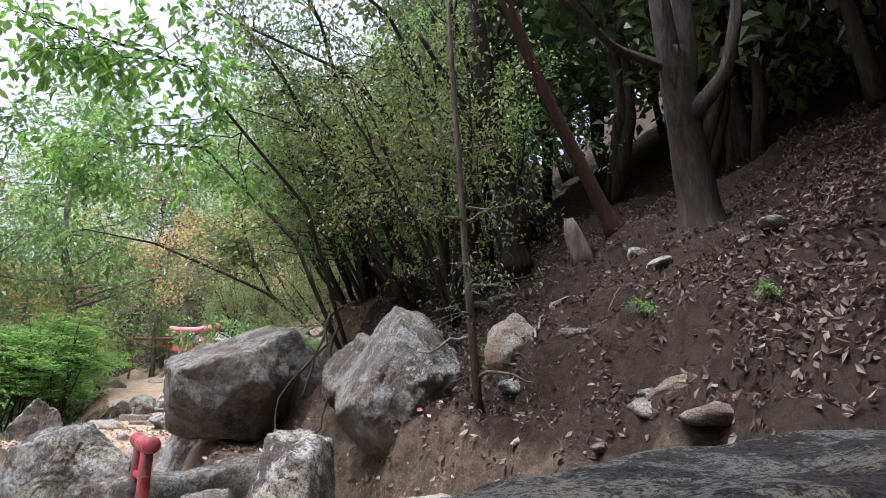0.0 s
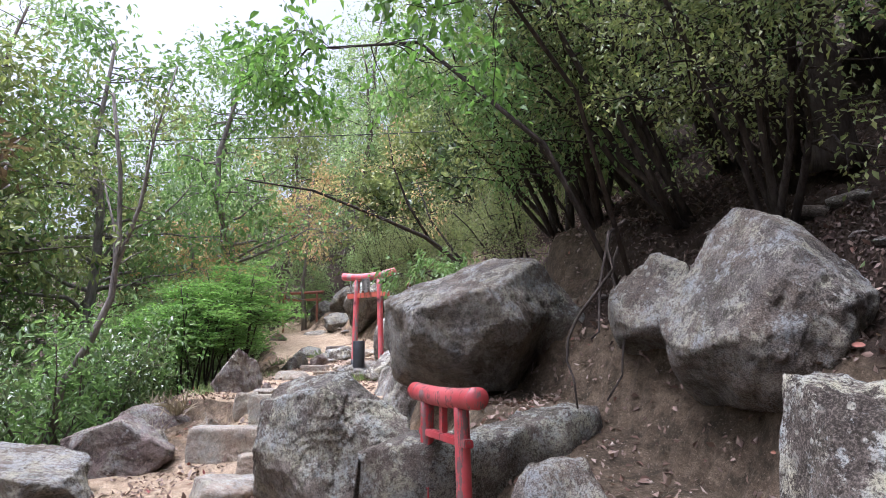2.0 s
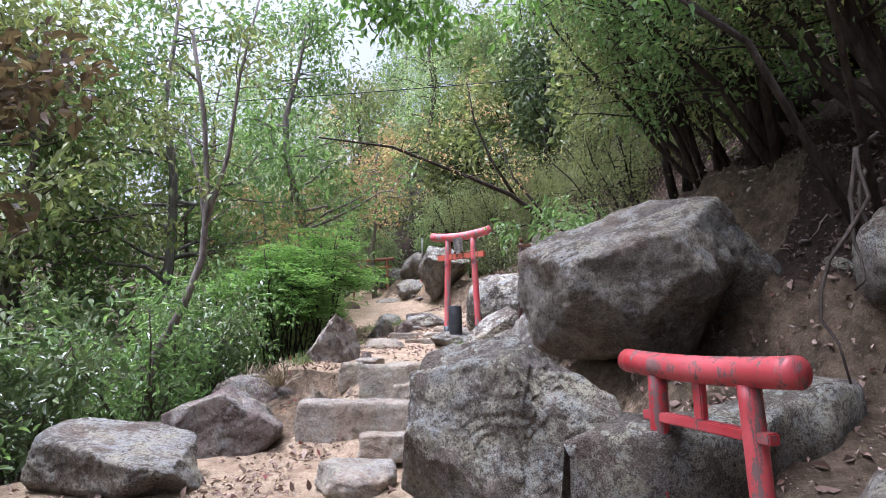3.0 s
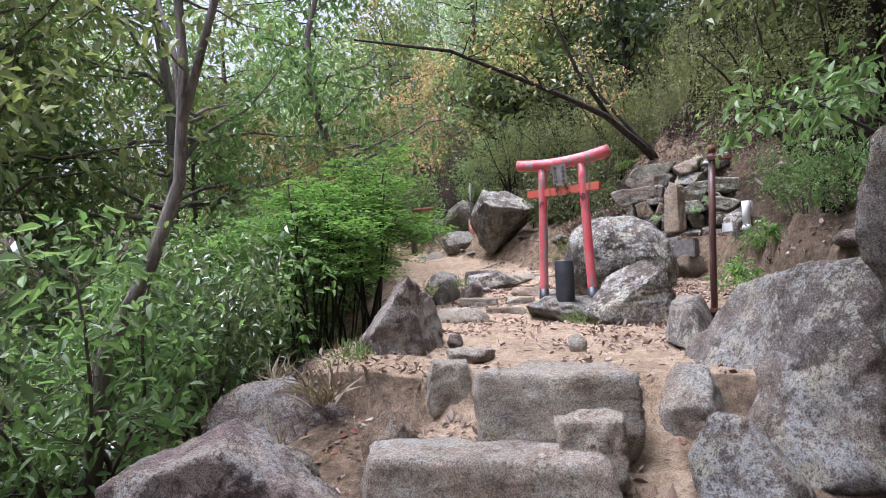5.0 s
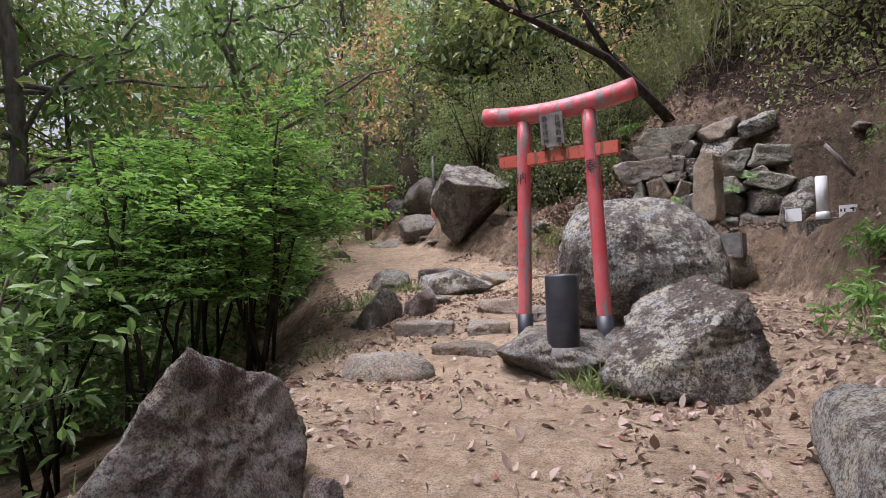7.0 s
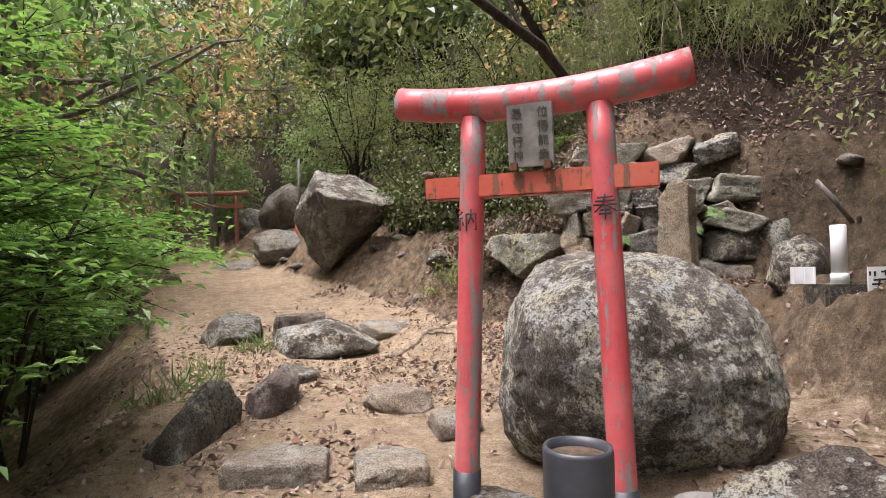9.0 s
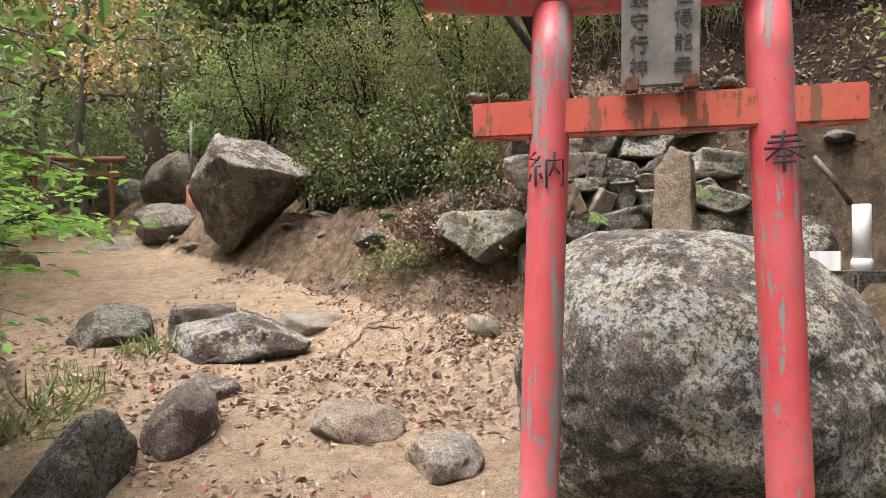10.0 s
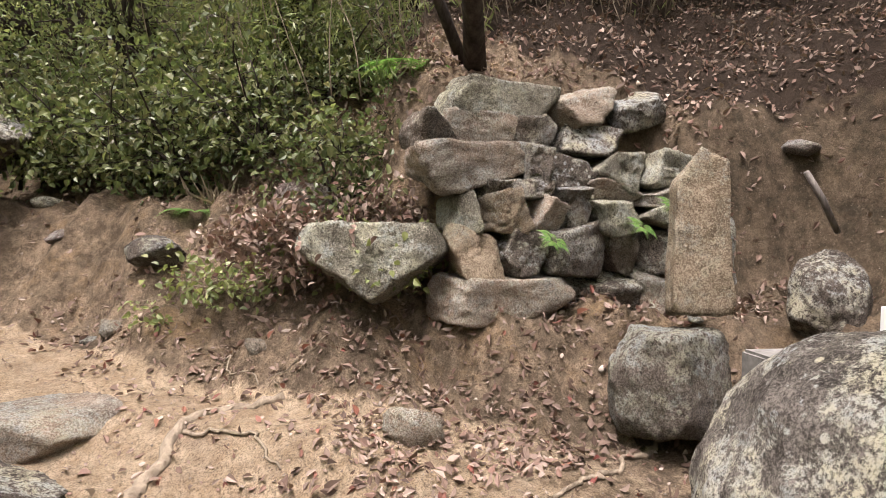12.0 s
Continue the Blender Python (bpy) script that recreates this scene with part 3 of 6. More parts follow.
# by the start of the path
rock("boulder", (1.2, 1.66, 0.83), (3.1, 1.5, 1.3), ROCK_WET, "large dark flat-topped boulder with pale lichen beside the path", 3, turn=8, tip=(0, -5), cuts=[(-0.06, 0.02, 1, 0.55), (0, -1, 0.2, 0.6)], facets=7, level=5)
rock("boulder", (-0.899, 3.678, 0.782), (0.58, 0.644, 1.202), ROCK_LICHEN, "squat grey stone block spotted with lichen and moss", 5, turn=-2.6, cuts=[(0.05, -0.1, 1, 0.62), (-1, -0.2, 0.28, 0.62), (1, -0.15, 0.3, 0.62), (0, -1, 0.15, 0.62)], sharp=16, level=5)
rock("boulder", (-0.45, 5.963, 1.802), (1.309, 1.616, 1.507), ROCK_GREY, "tall leaning grey boulder with a pale stain on its face", 8, turn=0.9, cuts=[(-0.75, -0.45, 0.55, 0.55), (0.55, -0.6, 0.75, 0.6), (0.6, -0.7, -0.3, 0.6), (-0.3, -1, 0.1, 0.6)], sharp=13, level=5, rough=0.06)
rock("boulder", (-1.017, 6.792, 1.902), (0.71, 0.971, 0.937), ROCK_GREY, "grey boulder wedged behind a larger one", 13, turn=21.7, cuts=[(-0.6, -0.5, 0.6, 0.6)], sharp=12)
rock("boulder", (-2.921, 8.143, 1.865), (2.214, 1.759, 1.569), ROCK_GREY, "huge overhanging boulder with a flat sloping top and earthy underside", 21, turn=-12.8, tip=(2, -3),
     cuts=[(-0.15, -0.4, 1, 0.46), (0.12, -1, -0.12, 0.62), (-0.8, -0.7, -0.1, 0.6), (-0.3, -0.7, -0.75, 0.56), (0.5, -0.6, -0.7, 0.62), (0.95, -0.4, 0.2, 0.7)], sharp=24, level=5, rough=0.05, facets=3)
rock("boulder", (-1.942, 8.355, 1.924), (0.761, 0.904, 0.983), ROCK_DARK, "dark rock leaning against the huge boulder", 24, turn=16.7, sharp=14)
rock("boulder", (-3.78, 6.215, 0.729), (1.608, 0.813, 1.284), ROCK_DARK, "broad rounded dark grey boulder at the foot of the steps", 31, turn=-23.2, cuts=[(-0.12, -0.28, 1, 0.6), (0.75, -0.3, 0.75, 0.72), (-1, -0.25, 0.2, 0.64), (-0.05, -1, 0.3, 0.62), (0.8, -0.8, 0.1, 0.7)], sharp=16, level=6, rough=0.075, facets=7)
rock("boulder", (-1.95, 5.0, 0.46), (0.7, 0.6, 0.825), ROCK_GREY, "small grey rock with lichen", 35, turn=30, cuts=[(0, 0, 1, 0.7)])
rock("boulder", (-0.25, 3.35, 0.75), (0.9, 0.8, 0.6), ROCK_PALE, "low pale ledge rock in the earth bank", 36, turn=-20, cuts=[(-0.2, -0.2, 1, 0.6)], sharp=14)
rock("boulder", (0.62, 5.1, 1.95), (0.62, 0.6, 0.62), ROCK_EARTHY, "earthy rounded rock half buried in the slope", 38, turn=15, sharp=9)
rock("stone", (0.66, 5.45, 2.26), (0.28, 0.26, 0.24), ROCK_EARTHY, "small rounded stone resting in the slope", 39, sharp=9)
rock("stone", (1.95, 5.6, 2.98), (0.2, 0.18, 0.17), ROCK_GREY, "small grey stone in the leaf litter", 40, sharp=9)
# beside the steps
rock("boulder", (-3.88, 9.65, 0.92), (1.55, 2.0, 1.48), ROCK_GREY, "grey boulder with pale lichen spots beside the steps", 41, turn=16, cuts=[(-0.9, -0.15, 0.5, 0.55), (0.2, -1, 0.2, 0.6), (-0.8, -0.6, 0.25, 0.6)], sharp=16, level=5)
rock("boulder", (-7.106, 10.377, 1.231), (0.835, 0.999, 0.915), ROCK_BROWN, "pointed purple-brown standing rock at the path edge", 47, turn=14.8, cuts=[(-0.8, -0.25, 0.55, 0.38), (0.95, -0.25, 0.28, 0.45), (0.25, -1, 0.05, 0.5), (-0.2, 1, 0.3, 0.6)], sharp=22, facets=5, level=5, rough=0.035, base=0)
rock("boulder", (-7.191, 8.018, 0.429), (1.26, 0.837, 0.84), ROCK_BROWN, "brown rounded boulder with a mossy crown beside the steps", 53, turn=18.9, cuts=[(-0.35, -0.1, 1, 0.6), (0.6, 0, 0.8, 0.62), (0, -1, 0.1, 0.6)], level=5)
rock("boulder", (-7.35, 6.75, 0.28), (1.65, 1.2, 0.78), ROCK_GREY, "low sloping grey rock with a flat top", 57, turn=10, cuts=[(0.35, -0.15, 1, 0.5)], sharp=14, level=5)
rock("boulder", (-7.62, 9.35, 0.5), (1.3, 0.9, 0.8), ROCK_BROWN, "brown rock half buried in the slope", 59, turn=20, cuts=[(0.2, -0.3, 1, 0.6)], sharp=12)
rock("stone", (-6.5, 8.72, 0.6), (0.4, 0.4, 0.45), ROCK_EARTHY, "small grey stone beside the steps", 61, sharp=14)
rock("stone", (-7.0, 8.35, 0.45), (0.5, 0.4, 0.45), ROCK_GREY, "small grey stone beside the steps", 62, sharp=14)
rock("stone", (-4.66, 9.32, 0.72), (0.42, 0.5, 0.62), ROCK_PALE, "pale rough stone at the end of the step", 63, sharp=14)
rock("stone", (-4.45, 8.75, 0.5), (0.6, 0.7, 0.7), ROCK_GREY, "rough grey stone beside the steps", 64, sharp=14)
# the steps
STEP = dict(group="stone steps", category="step", level=4, rough=0.03, facets=7)
BLOCK = [(0, 0.02, 1, 0.5), (0, -1, 0.06, 0.5), (-1, -0.1, 0.05, 0.7), (1, 0.1, 0.05, 0.7), (0, 0, -1, 0.6)]
rock("stone_step", (-5.513, 9.1, 0.75), (1.049, 0.712, 0.583), ROCK_PALE, "broad pale granite slab forming the top step", 71, turn=7.8, cuts=BLOCK, sharp=20, **STEP)
rock("stone_step", (-6.344, 9.463, 0.817), (0.337, 0.448, 0.421), ROCK_PALE, "short pale granite block beside the top step", 72, turn=17.4, cuts=BLOCK, sharp=20, **STEP)
rock("stone_step", (-5.275, 8.720, 0.617), (0.392, 0.422, 0.455), ROCK_PALE, "square pale granite block below the top step", 73, turn=11.3, cuts=BLOCK, sharp=20, **STEP)
rock("stone_step", (-5.844, 8.536, 0.42), (1.471, 0.6, 0.498), ROCK_PALE, "wide worn granite slab of the middle step", 74, turn=8.9, cuts=BLOCK, sharp=20, **STEP)
rock("stone_step", (-5.227, 7.832, 0.308), (0.579, 0.393, 0.274), ROCK_PALE, "pale granite block of the lower step", 75, turn=16.7, cuts=BLOCK, sharp=20, **STEP)
rock("stone_step", (-5.179, 6.993, 0.192), (0.714, 0.626, 0.302), ROCK_PALE, "flat grey stone of the lowest step", 76, turn=11.3, cuts=[(0, 0, 1, 0.5)], sharp=16, **STEP)
rock("stone_step", (-7.138, 12.185, 0.895), (0.958, 0.547, 0.329), ROCK_PALE, "low rounded granite step in the path", 77, turn=15.9, cuts=[(0, 0, 1, 0.7)], sharp=8, **STEP)
rock("stone_step", (-7.186, 12.819, 1.065), (0.766, 0.548, 0.434), ROCK_PALE, "domed granite step in the path", 78, turn=11.6, cuts=[(0, 0, 1, 0.75)], sharp=7, **STEP)
rock("stone_step", (-6.704, 13.589, 1.096), (0.636, 0.462, 0.31), ROCK_EARTHY, "earth-stained granite step in the path", 79, turn=2.2, cuts=BLOCK, sharp=12, **STEP)
rock("stone_step", (-6.643, 14.293, 1.229), (0.469, 0.499, 0.297), ROCK_PALE, "square pale granite step in the path", 80, turn=5.0, cuts=BLOCK, sharp=18, **STEP)
rock("stone_step", (-7.334, 14.335, 1.203), (0.687, 0.496, 0.361), ROCK_PALE, "pale angular granite step in the path", 81, turn=6.7, cuts=BLOCK, sharp=18, **STEP)
rock("stone_step", (-6.738, 15.531, 1.386), (0.594, 0.455, 0.265), ROCK_PALE, "flat granite paving stone in the path", 82, turn=-6.8, cuts=[(0, 0, 1, 0.5)], sharp=16, **STEP)
rock("stone_step", (-6.269, 15.008, 1.346), (0.405, 0.442, 0.241), ROCK_PALE, "flat granite paving stone in the path", 83, turn=2.2, cuts=[(0, 0, 1, 0.5)], sharp=16, **STEP)
# round the gate
rock("boulder", (-5.032, 12.719, 1.382), (1.231, 0.949, 0.864), ROCK_LICHEN, "angular grey rock with a sharp crest beside the gate", 91, turn=23.9, facets=3, cuts=[(-0.62, -0.2, 0.78, 0.36), (0.97, -0.1, 0.24, 0.45), (0.05, -1, 0.12, 0.5), (-0.8, -0.6, 0.1, 0.75)], sharp=18, level=5)
rock("boulder", (-5.173, 14.648, 1.925), (1.7, 1.852, 1.301), ROCK_SPECKLED, "massive rounded boulder covered with pale lichen behind the gate", 97, turn=23.9, cuts=[(-1, 0, 0.06, 0.78), (1, 0, 0.3, 0.8), (0, -1, 0.12, 0.8), (0, 1, 0.1, 0.7), (-0.8, 0.7, 0.1, 0.56), (-0.3, 1, 0.3, 0.62), (0.05, 0, 1, 0.82), (-0.6, -0.1, 0.75, 0.86), (0.75, -0.1, 0.65, 0.8), (0, -0.7, 0.7, 0.9), (-0.7, -0.7, 0.1, 0.9), (0.7, -0.7, 0.1, 0.9)], sharp=1.9, facets=0, level=6, rough=0.04)
rock("boulder", (-5.916, 13.309, 1.218), (0.926, 1.268, 0.352), ROCK_GREY, "flat base rock under the gate", 101, turn=6.1, cuts=[(0, 0, 1, 0.6)], sharp=12)
rock("stone", (-5.42, 13.42, 1.27), (0.42, 0.4, 0.24), ROCK_GREY, "small grey stone at the foot of the gate post", 102, sharp=12)
rock("boulder", (-4.526, 10.819, 1.151), (0.406, 1.206, 0.545), ROCK_GREY, "grey rock at the foot of the iron post", 103, turn=1.4, cuts=[(-0.2, -0.1, 1, 0.55), (-0.6, -0.8, 0.3, 0.55), (0.6, -0.7, 0.45, 0.58), (-0.9, 0.1, 0.4, 0.6)], sharp=20, facets=5)
rock("stone", (-5.45, 10.3, 1.05), (0.16, 0.12, 0.17), ROCK_PALE, "small pale quartz stone on the sand", 104, level=3, sharp=14)
rock("stone", (-6.62, 10.6, 1.04), (0.16, 0.14, 0.16), ROCK_BROWN, "small dark stone at the path edge", 105, level=3, sharp=14)
rock("stone", (-6.3, 9.95, 1.0), (0.42, 0.3, 0.12), ROCK_PALE, "flat pale stone set in the sand", 106, level=3, sharp=14, cuts=[(0, 0, 1, 0.6)])
# row along the left of the upper path
ROW = dict(group="edging rocks of the path")
rock("boulder", (-8.184, 14.905, 1.131), (0.647, 1.103, 1.167), ROCK_DARK, "dark angular edging rock of the path", 111, turn=-2.1, cuts=[(-0.6, -0.2, 0.8, 0.5), (1, -0.1, 0.1, 0.6)], sharp=18, **ROW)
rock("boulder", (-7.792, 15.65, 1.362), (0.411, 0.811, 0.649), ROCK_BROWN, "brown edging rock of the path", 112, turn=12.0, cuts=[(-0.4, 0, 1, 0.6)], sharp=16, **ROW)
rock("boulder", (-7.888, 16.436, 1.322), (0.566, 0.585, 0.432), ROCK_GREY, "low grey edging rock of the path", 113, turn=19.0, cuts=[(0, 0, 1, 0.6)], sharp=14, **ROW)
rock("boulder", (-7.808, 17.556, 1.623), (1.288, 0.817, 0.55), ROCK_LICHEN, "long dark rock dotted with white lichen", 114, turn=4.6, cuts=[(-0.3, -0.3, 1, 0.55), (0, -1, 0.25, 0.6), (0.6, -0.1, 0.8, 0.62)], sharp=14, level=5, **ROW)
rock("boulder", (-8.338, 18.389, 1.636), (0.701, 0.644, 0.571), ROCK_BROWN, "square brown edging rock", 115, turn=8.7, cuts=BLOCK, sharp=18, **ROW)
rock("boulder", (-9.215, 18.271, 1.588), (0.766, 0.836, 0.702), ROCK_DARK, "dark tilted edging rock", 116, turn=-2.5, cuts=[(0.35, -0.25, 1, 0.5)], sharp=18, **ROW)
rock("boulder", (-7.225, 18.336, 1.637), (0.763, 0.629, 0.349), ROCK_PALE, "flat pale rock across the path", 117, turn=-19.6, cuts=[(0, 0, 1, 0.55)], sharp=16, **ROW)
# up the path
rock("boulder", (-11.173, 23.716, 2.35), (1.449, 0.905, 0.771), ROCK_PALE, "pale streaked rock beside the upper path", 121, turn=4.2, cuts=[(0, -0.3, 1, 0.6)], sharp=14)
rock("boulder", (-12.2, 22.0, 2.2), (1.0, 0.8, 0.7), ROCK_EARTHY, "earthy rock at the edge of the upper path", 122, sharp=12)
rock("boulder", (-8.466, 21.342, 3.385), (2.04, 1.471, 1.931), ROCK_LICHEN, "large wedge-shaped overhanging rock dotted with lichen", 127, turn=-3.4, tip=(0, 4), cuts=[(0.3, -0.32, 1, 0.4), (0.4, -0.75, -0.6, 0.45), (-0.75, -0.55, -0.35, 0.5), (0.85, -0.1, -0.7, 0.45), (0, 1, 0, 0.7), (-0.8, -0.35, 0.35, 0.62), (1, -0.2, 0.1, 0.75)], sharp=26, level=5, rough=0.035, facets=0, base=0)
rock("boulder", (-10.2, 23.6, 3.0), (1.3, 1.0, 0.8), ROCK_GREY, "grey rock on the bank beside the upper path", 128, sharp=12)
rock("boulder", (-10.8, 25.9, 4.0), (1.5, 1.3, 1.5), ROCK_GREY, "big grey rock behind the far gate", 129, sharp=10)
rock("boulder", (-12.0, 26.6, 3.5), (1.6, 1.4, 1.4), ROCK_DARK, "dark rock under the bank by the far gate", 130, sharp=10)
# under and beside the stone wall
rock("boulder", (-5.377, 18.004, 2.571), (1.046, 0.796, 0.618), ROCK_MOSSY, "pointed mossy rock hanging out of the earth bank", 141, turn=-29.5, cuts=[(-0.65, -0.2, -0.75, 0.5), (0.65, -0.2, -0.7, 0.55), (0, 0.1, 1, 0.6), (0, -1, 0.15, 0.55)], sharp=20, level=5, facets=4, rough=0.03, base=0)
rock("boulder", (-4.353, 16.371, 1.998), (0.650, 0.593, 0.610), ROCK_DARK, "dark rock under the standing stone", 142, turn=-29.3, cuts=[(0, 0, 1, 0.5), (-0.7, -0.7, 0.1, 0.6), (0.5, -0.8, 0.2, 0.6)], sharp=18, facets=6)
rock("standing_stone", (-4.166, 16.333, 2.817), (0.342, 0.231, 0.951), ROCK_TAN, "upright tan memorial stone with a slanted top", 143, turn=-41.2, tip=(-3, 0), cuts=[(-1, 0, 0.04, 0.5), (1, 0, 0.07, 0.5), (0, -1, 0, 0.5), (0, 1, 0, 0.5), (0.35, 0, 1, 0.76), (0, 0, -1, 0.8), (-0.62, 0, 0.85, 0.66)], sharp=13, facets=0, level=5, rough=0.025, base=0, category="standing stone")
rock("boulder", (-2.75, 17.22, 2.66), (1.0, 0.75, 1.3), ROCK_DARK, "dark mossy rock face beside the standing stone", 144, turn=-25, sharp=10)
rock("boulder", (-3.22, 16.05, 2.42), (0.48, 0.4, 0.62), ROCK_LICHEN, "rounded rock with white lichen on the ledge", 145, sharp=7)
rock("stone", (-5.62, 17.0, 1.78), (0.34, 0.2, 0.22), ROCK_PALE, "flat pale stone stuck in the bank", 146, turn=-30, sharp=16, level=3)
rock("stone", (-6.55, 19.6, 2.62), (0.45, 0.5, 0.26), ROCK_DARK, "dark flat stone in the bank", 147, turn=-30, sharp=16, level=3)
rock("stone", (-5.5, 18.95, 3.0), (0.5, 0.5, 0.4), ROCK_BROWN, "brown rock in the bank", 148, sharp=14, level=3)
rock("stone", (-4.05, 15.98, 1.72), (0.62, 0.5, 0.5), ROCK_EARTHY, "earthy stone under the concrete block", 149, turn=-25, cuts=[(0, 0, 1, 0.5)], sharp=18)


# ---- dry stone wall ----
def stone_wall():
    wall = empty("stone_wall", (-5.15, 17.62, 2.2), "dry stone retaining wall of rough grey and tan stones", "wall", turn=-13, kind="structure")
    mats = [ROCK_MOSSY, ROCK_GREY, ROCK_LICHEN, ROCK_GREY, ROCK_PALE]
    # height of the course, its thickness, where it starts, the widths of its stones
    courses = [(0.0, 0.31, 0.08, [0.82, 0.63, 0.5]), (0.3, 0.33, 0.11, [0.35, 0.36, 0.47, 0.36, 0.62]), (0.62, 0.25, 0.13, [0.22, 0.36, 0.26, 0.2, 0.5, 0.55]), (0.84, 0.13, 0.32, [0.3, 0.3, 0.25, 0.5, 0.3]),
               (0.93, 0.28, -0.07, [0.76, 0.17, 0.42, 0.44, 0.55]), (1.2, 0.24, -0.05, [0.27, 0.52, 0.36, 0.55, 0.5]), (1.43, 0.29, 0.2, [0.86, 0.55, 0.45])]
    tan, pale = ((1, 0), (2, 1)), ((4, 0), (0, 0), (2, 2))
    rng = np.random.default_rng(7)
    for i, (z, h, x, widths) in enumerate(courses):
        for j, w in enumerate(widths):
            s = (w * 1.15, 0.5, h * rng.uniform(1.15, 1.35))
            mat = ROCK_TAN if (i, j) in tan else ROCK_PALE if (i, j) in pale else mats[int(rng.integers(len(mats)))]
            n = lambda k: rng.normal() * k
            ob = obj("stone", rock_mesh("stone", s, 200 + i * 10 + j, cuts=[(n(0.3), n(0.2), 1, 0.52), (n(0.2), -1, n(0.2), 0.5), (-1, n(0.2), n(0.4), 0.55), (1, n(0.2), n(0.4), 0.55), (n(0.25), 0, -1, 0.52)], sharp=20, facets=5, level=4, rough=0.05, base=0), mat, wall)
            zc = z + h / 2 + rng.uniform(-0.02, 0.02)
            ob.location = (x + w / 2, -0.03 + 0.14 * zc + 0.25 * max(zc - 0.7, 0) + rng.uniform(-0.06, 0.06), zc)
            ob.rotation_euler = (rng.uniform(-0.1, 0.1), rng.uniform(-0.16, 0.16), rng.uniform(-0.2, 0.2))
            x += w


stone_wall()


# ---- the curved kerb stone below the small gate ----
def curved_kerb():
    pts = [(-3.35, 5.62), (-2.7, 6.0), (-2.3, 6.25), (-1.9, 6.55), (-1.55, 6.95)]
    n, v, f = 40, [], []
    ring = [(-0.17, -0.6), (-0.2, -0.3), (-0.21, -0.05), (-0.17, 0.0), (-0.03, 0.012), (0.12, 0.02), (0.19, -0.02), (0.24, -0.6)]
    for i in range(n + 1):
        s = i / n * (len(pts) - 1)
        k = min(int(s), len(pts) - 2)
        a, b = np.array(pts[k]), np.array(pts[k + 1])
        p = a + (b - a) * (s - k)
        q = (b - a) / np.linalg.norm(b - a)
        nrm = np.array([-q[1], q[0]])
        top = 0.86 + 0.26 * (i / n) ** 1.5
        end = min(1, 6 * min(i, n - i) / n + 0.15)
        for o, dz in ring:
            v.append((*(p + nrm * o * end), top + dz - 0.1 * (1 - end)))
    v = np.array(v)
    v += 0.05 * np.stack([fbm(v * 3, 3), fbm(v * 3, 4), fbm(v * 3, 5)], 1)
    v += 0.02 * np.stack([fbm(v * 11, 6), fbm(v * 11, 7), fbm(v * 11, 8)], 1)
    m = len(ring)
    for i in range(n):
        for j in range(m - 1):
            f.append((i * m + j, (i + 1) * m + j, (i + 1) * m + j + 1, i * m + j + 1))
    tagged(obj("kerb_stone", mesh_np("kerb_stone", v, f), ROCK_DARK), "dark curved kerb stone holding the ledge below the huge boulder", "kerb")


curved_kerb()


# ---- gates ----
def cyl(pts, radii, sides=20):
    t = Tubes()
    t.add(pts, radii, sides)
    return t.mesh("tube")


def bar(sx, sy, sz, bevel=0.006):
    bm = bmesh.new()
    bmesh.ops.create_cube(bm, size=1)
    bmesh.ops.scale(bm, vec=(sx, sy, sz), verts=bm.verts)
    bmesh.ops.bevel(bm, geom=bm.edges[:], offset=bevel, segments=2, affect="EDGES")
    return bm


def strokes(name, parent, marks, size, at, mat, ry=0.0, thick=0.09):
    """Brush strokes in the plane that faces -y; marks run in a unit square."""
    t = Tubes()
    for m in marks:
        pts = np.array([((x - 0.5) * size, 0, (0.5 - y) * size) for x, y in m])
        t.add(np.repeat(pts, 1, 0), np.linspace(1.0, 0.75, len(pts)) * size * thick * 0.5, 6)
    me = t.mesh(name)
    ob = obj(name, me, mat, parent)
    ob.location, ob.scale, ob.rotation_euler = at, (1, 0.25, 1), (0, ry, 0)
    return ob


NOU = [[(0.22, 0.02), (0.08, 0.2), (0.3, 0.24)], [(0.34, 0.14), (0.1, 0.42), (0.36, 0.4)], [(0.22, 0.42), (0.22, 0.95)], [(0.1, 0.6), (0.05, 0.8)], [(0.33, 0.58), (0.38, 0.74)],
       [(0.5, 0.25), (0.5, 0.98)], [(0.5, 0.25), (0.93, 0.25), (0.93, 0.95), (0.85, 0.9)], [(0.71, 0.04), (0.71, 0.35), (0.58, 0.66)], [(0.71, 0.38), (0.85, 0.62)]]
HOU = [[(0.2, 0.14), (0.8, 0.12)], [(0.12, 0.28), (0.88, 0.26)], [(0.05, 0.43), (0.95, 0.41)], [(0.5, 0.0), (0.42, 0.4), (0.08, 0.72)], [(0.55, 0.42), (0.95, 0.7)],
       [(0.3, 0.62), (0.7, 0.6)], [(0.25, 0.77), (0.76, 0.75)], [(0.5, 0.52), (0.5, 1.0)]]


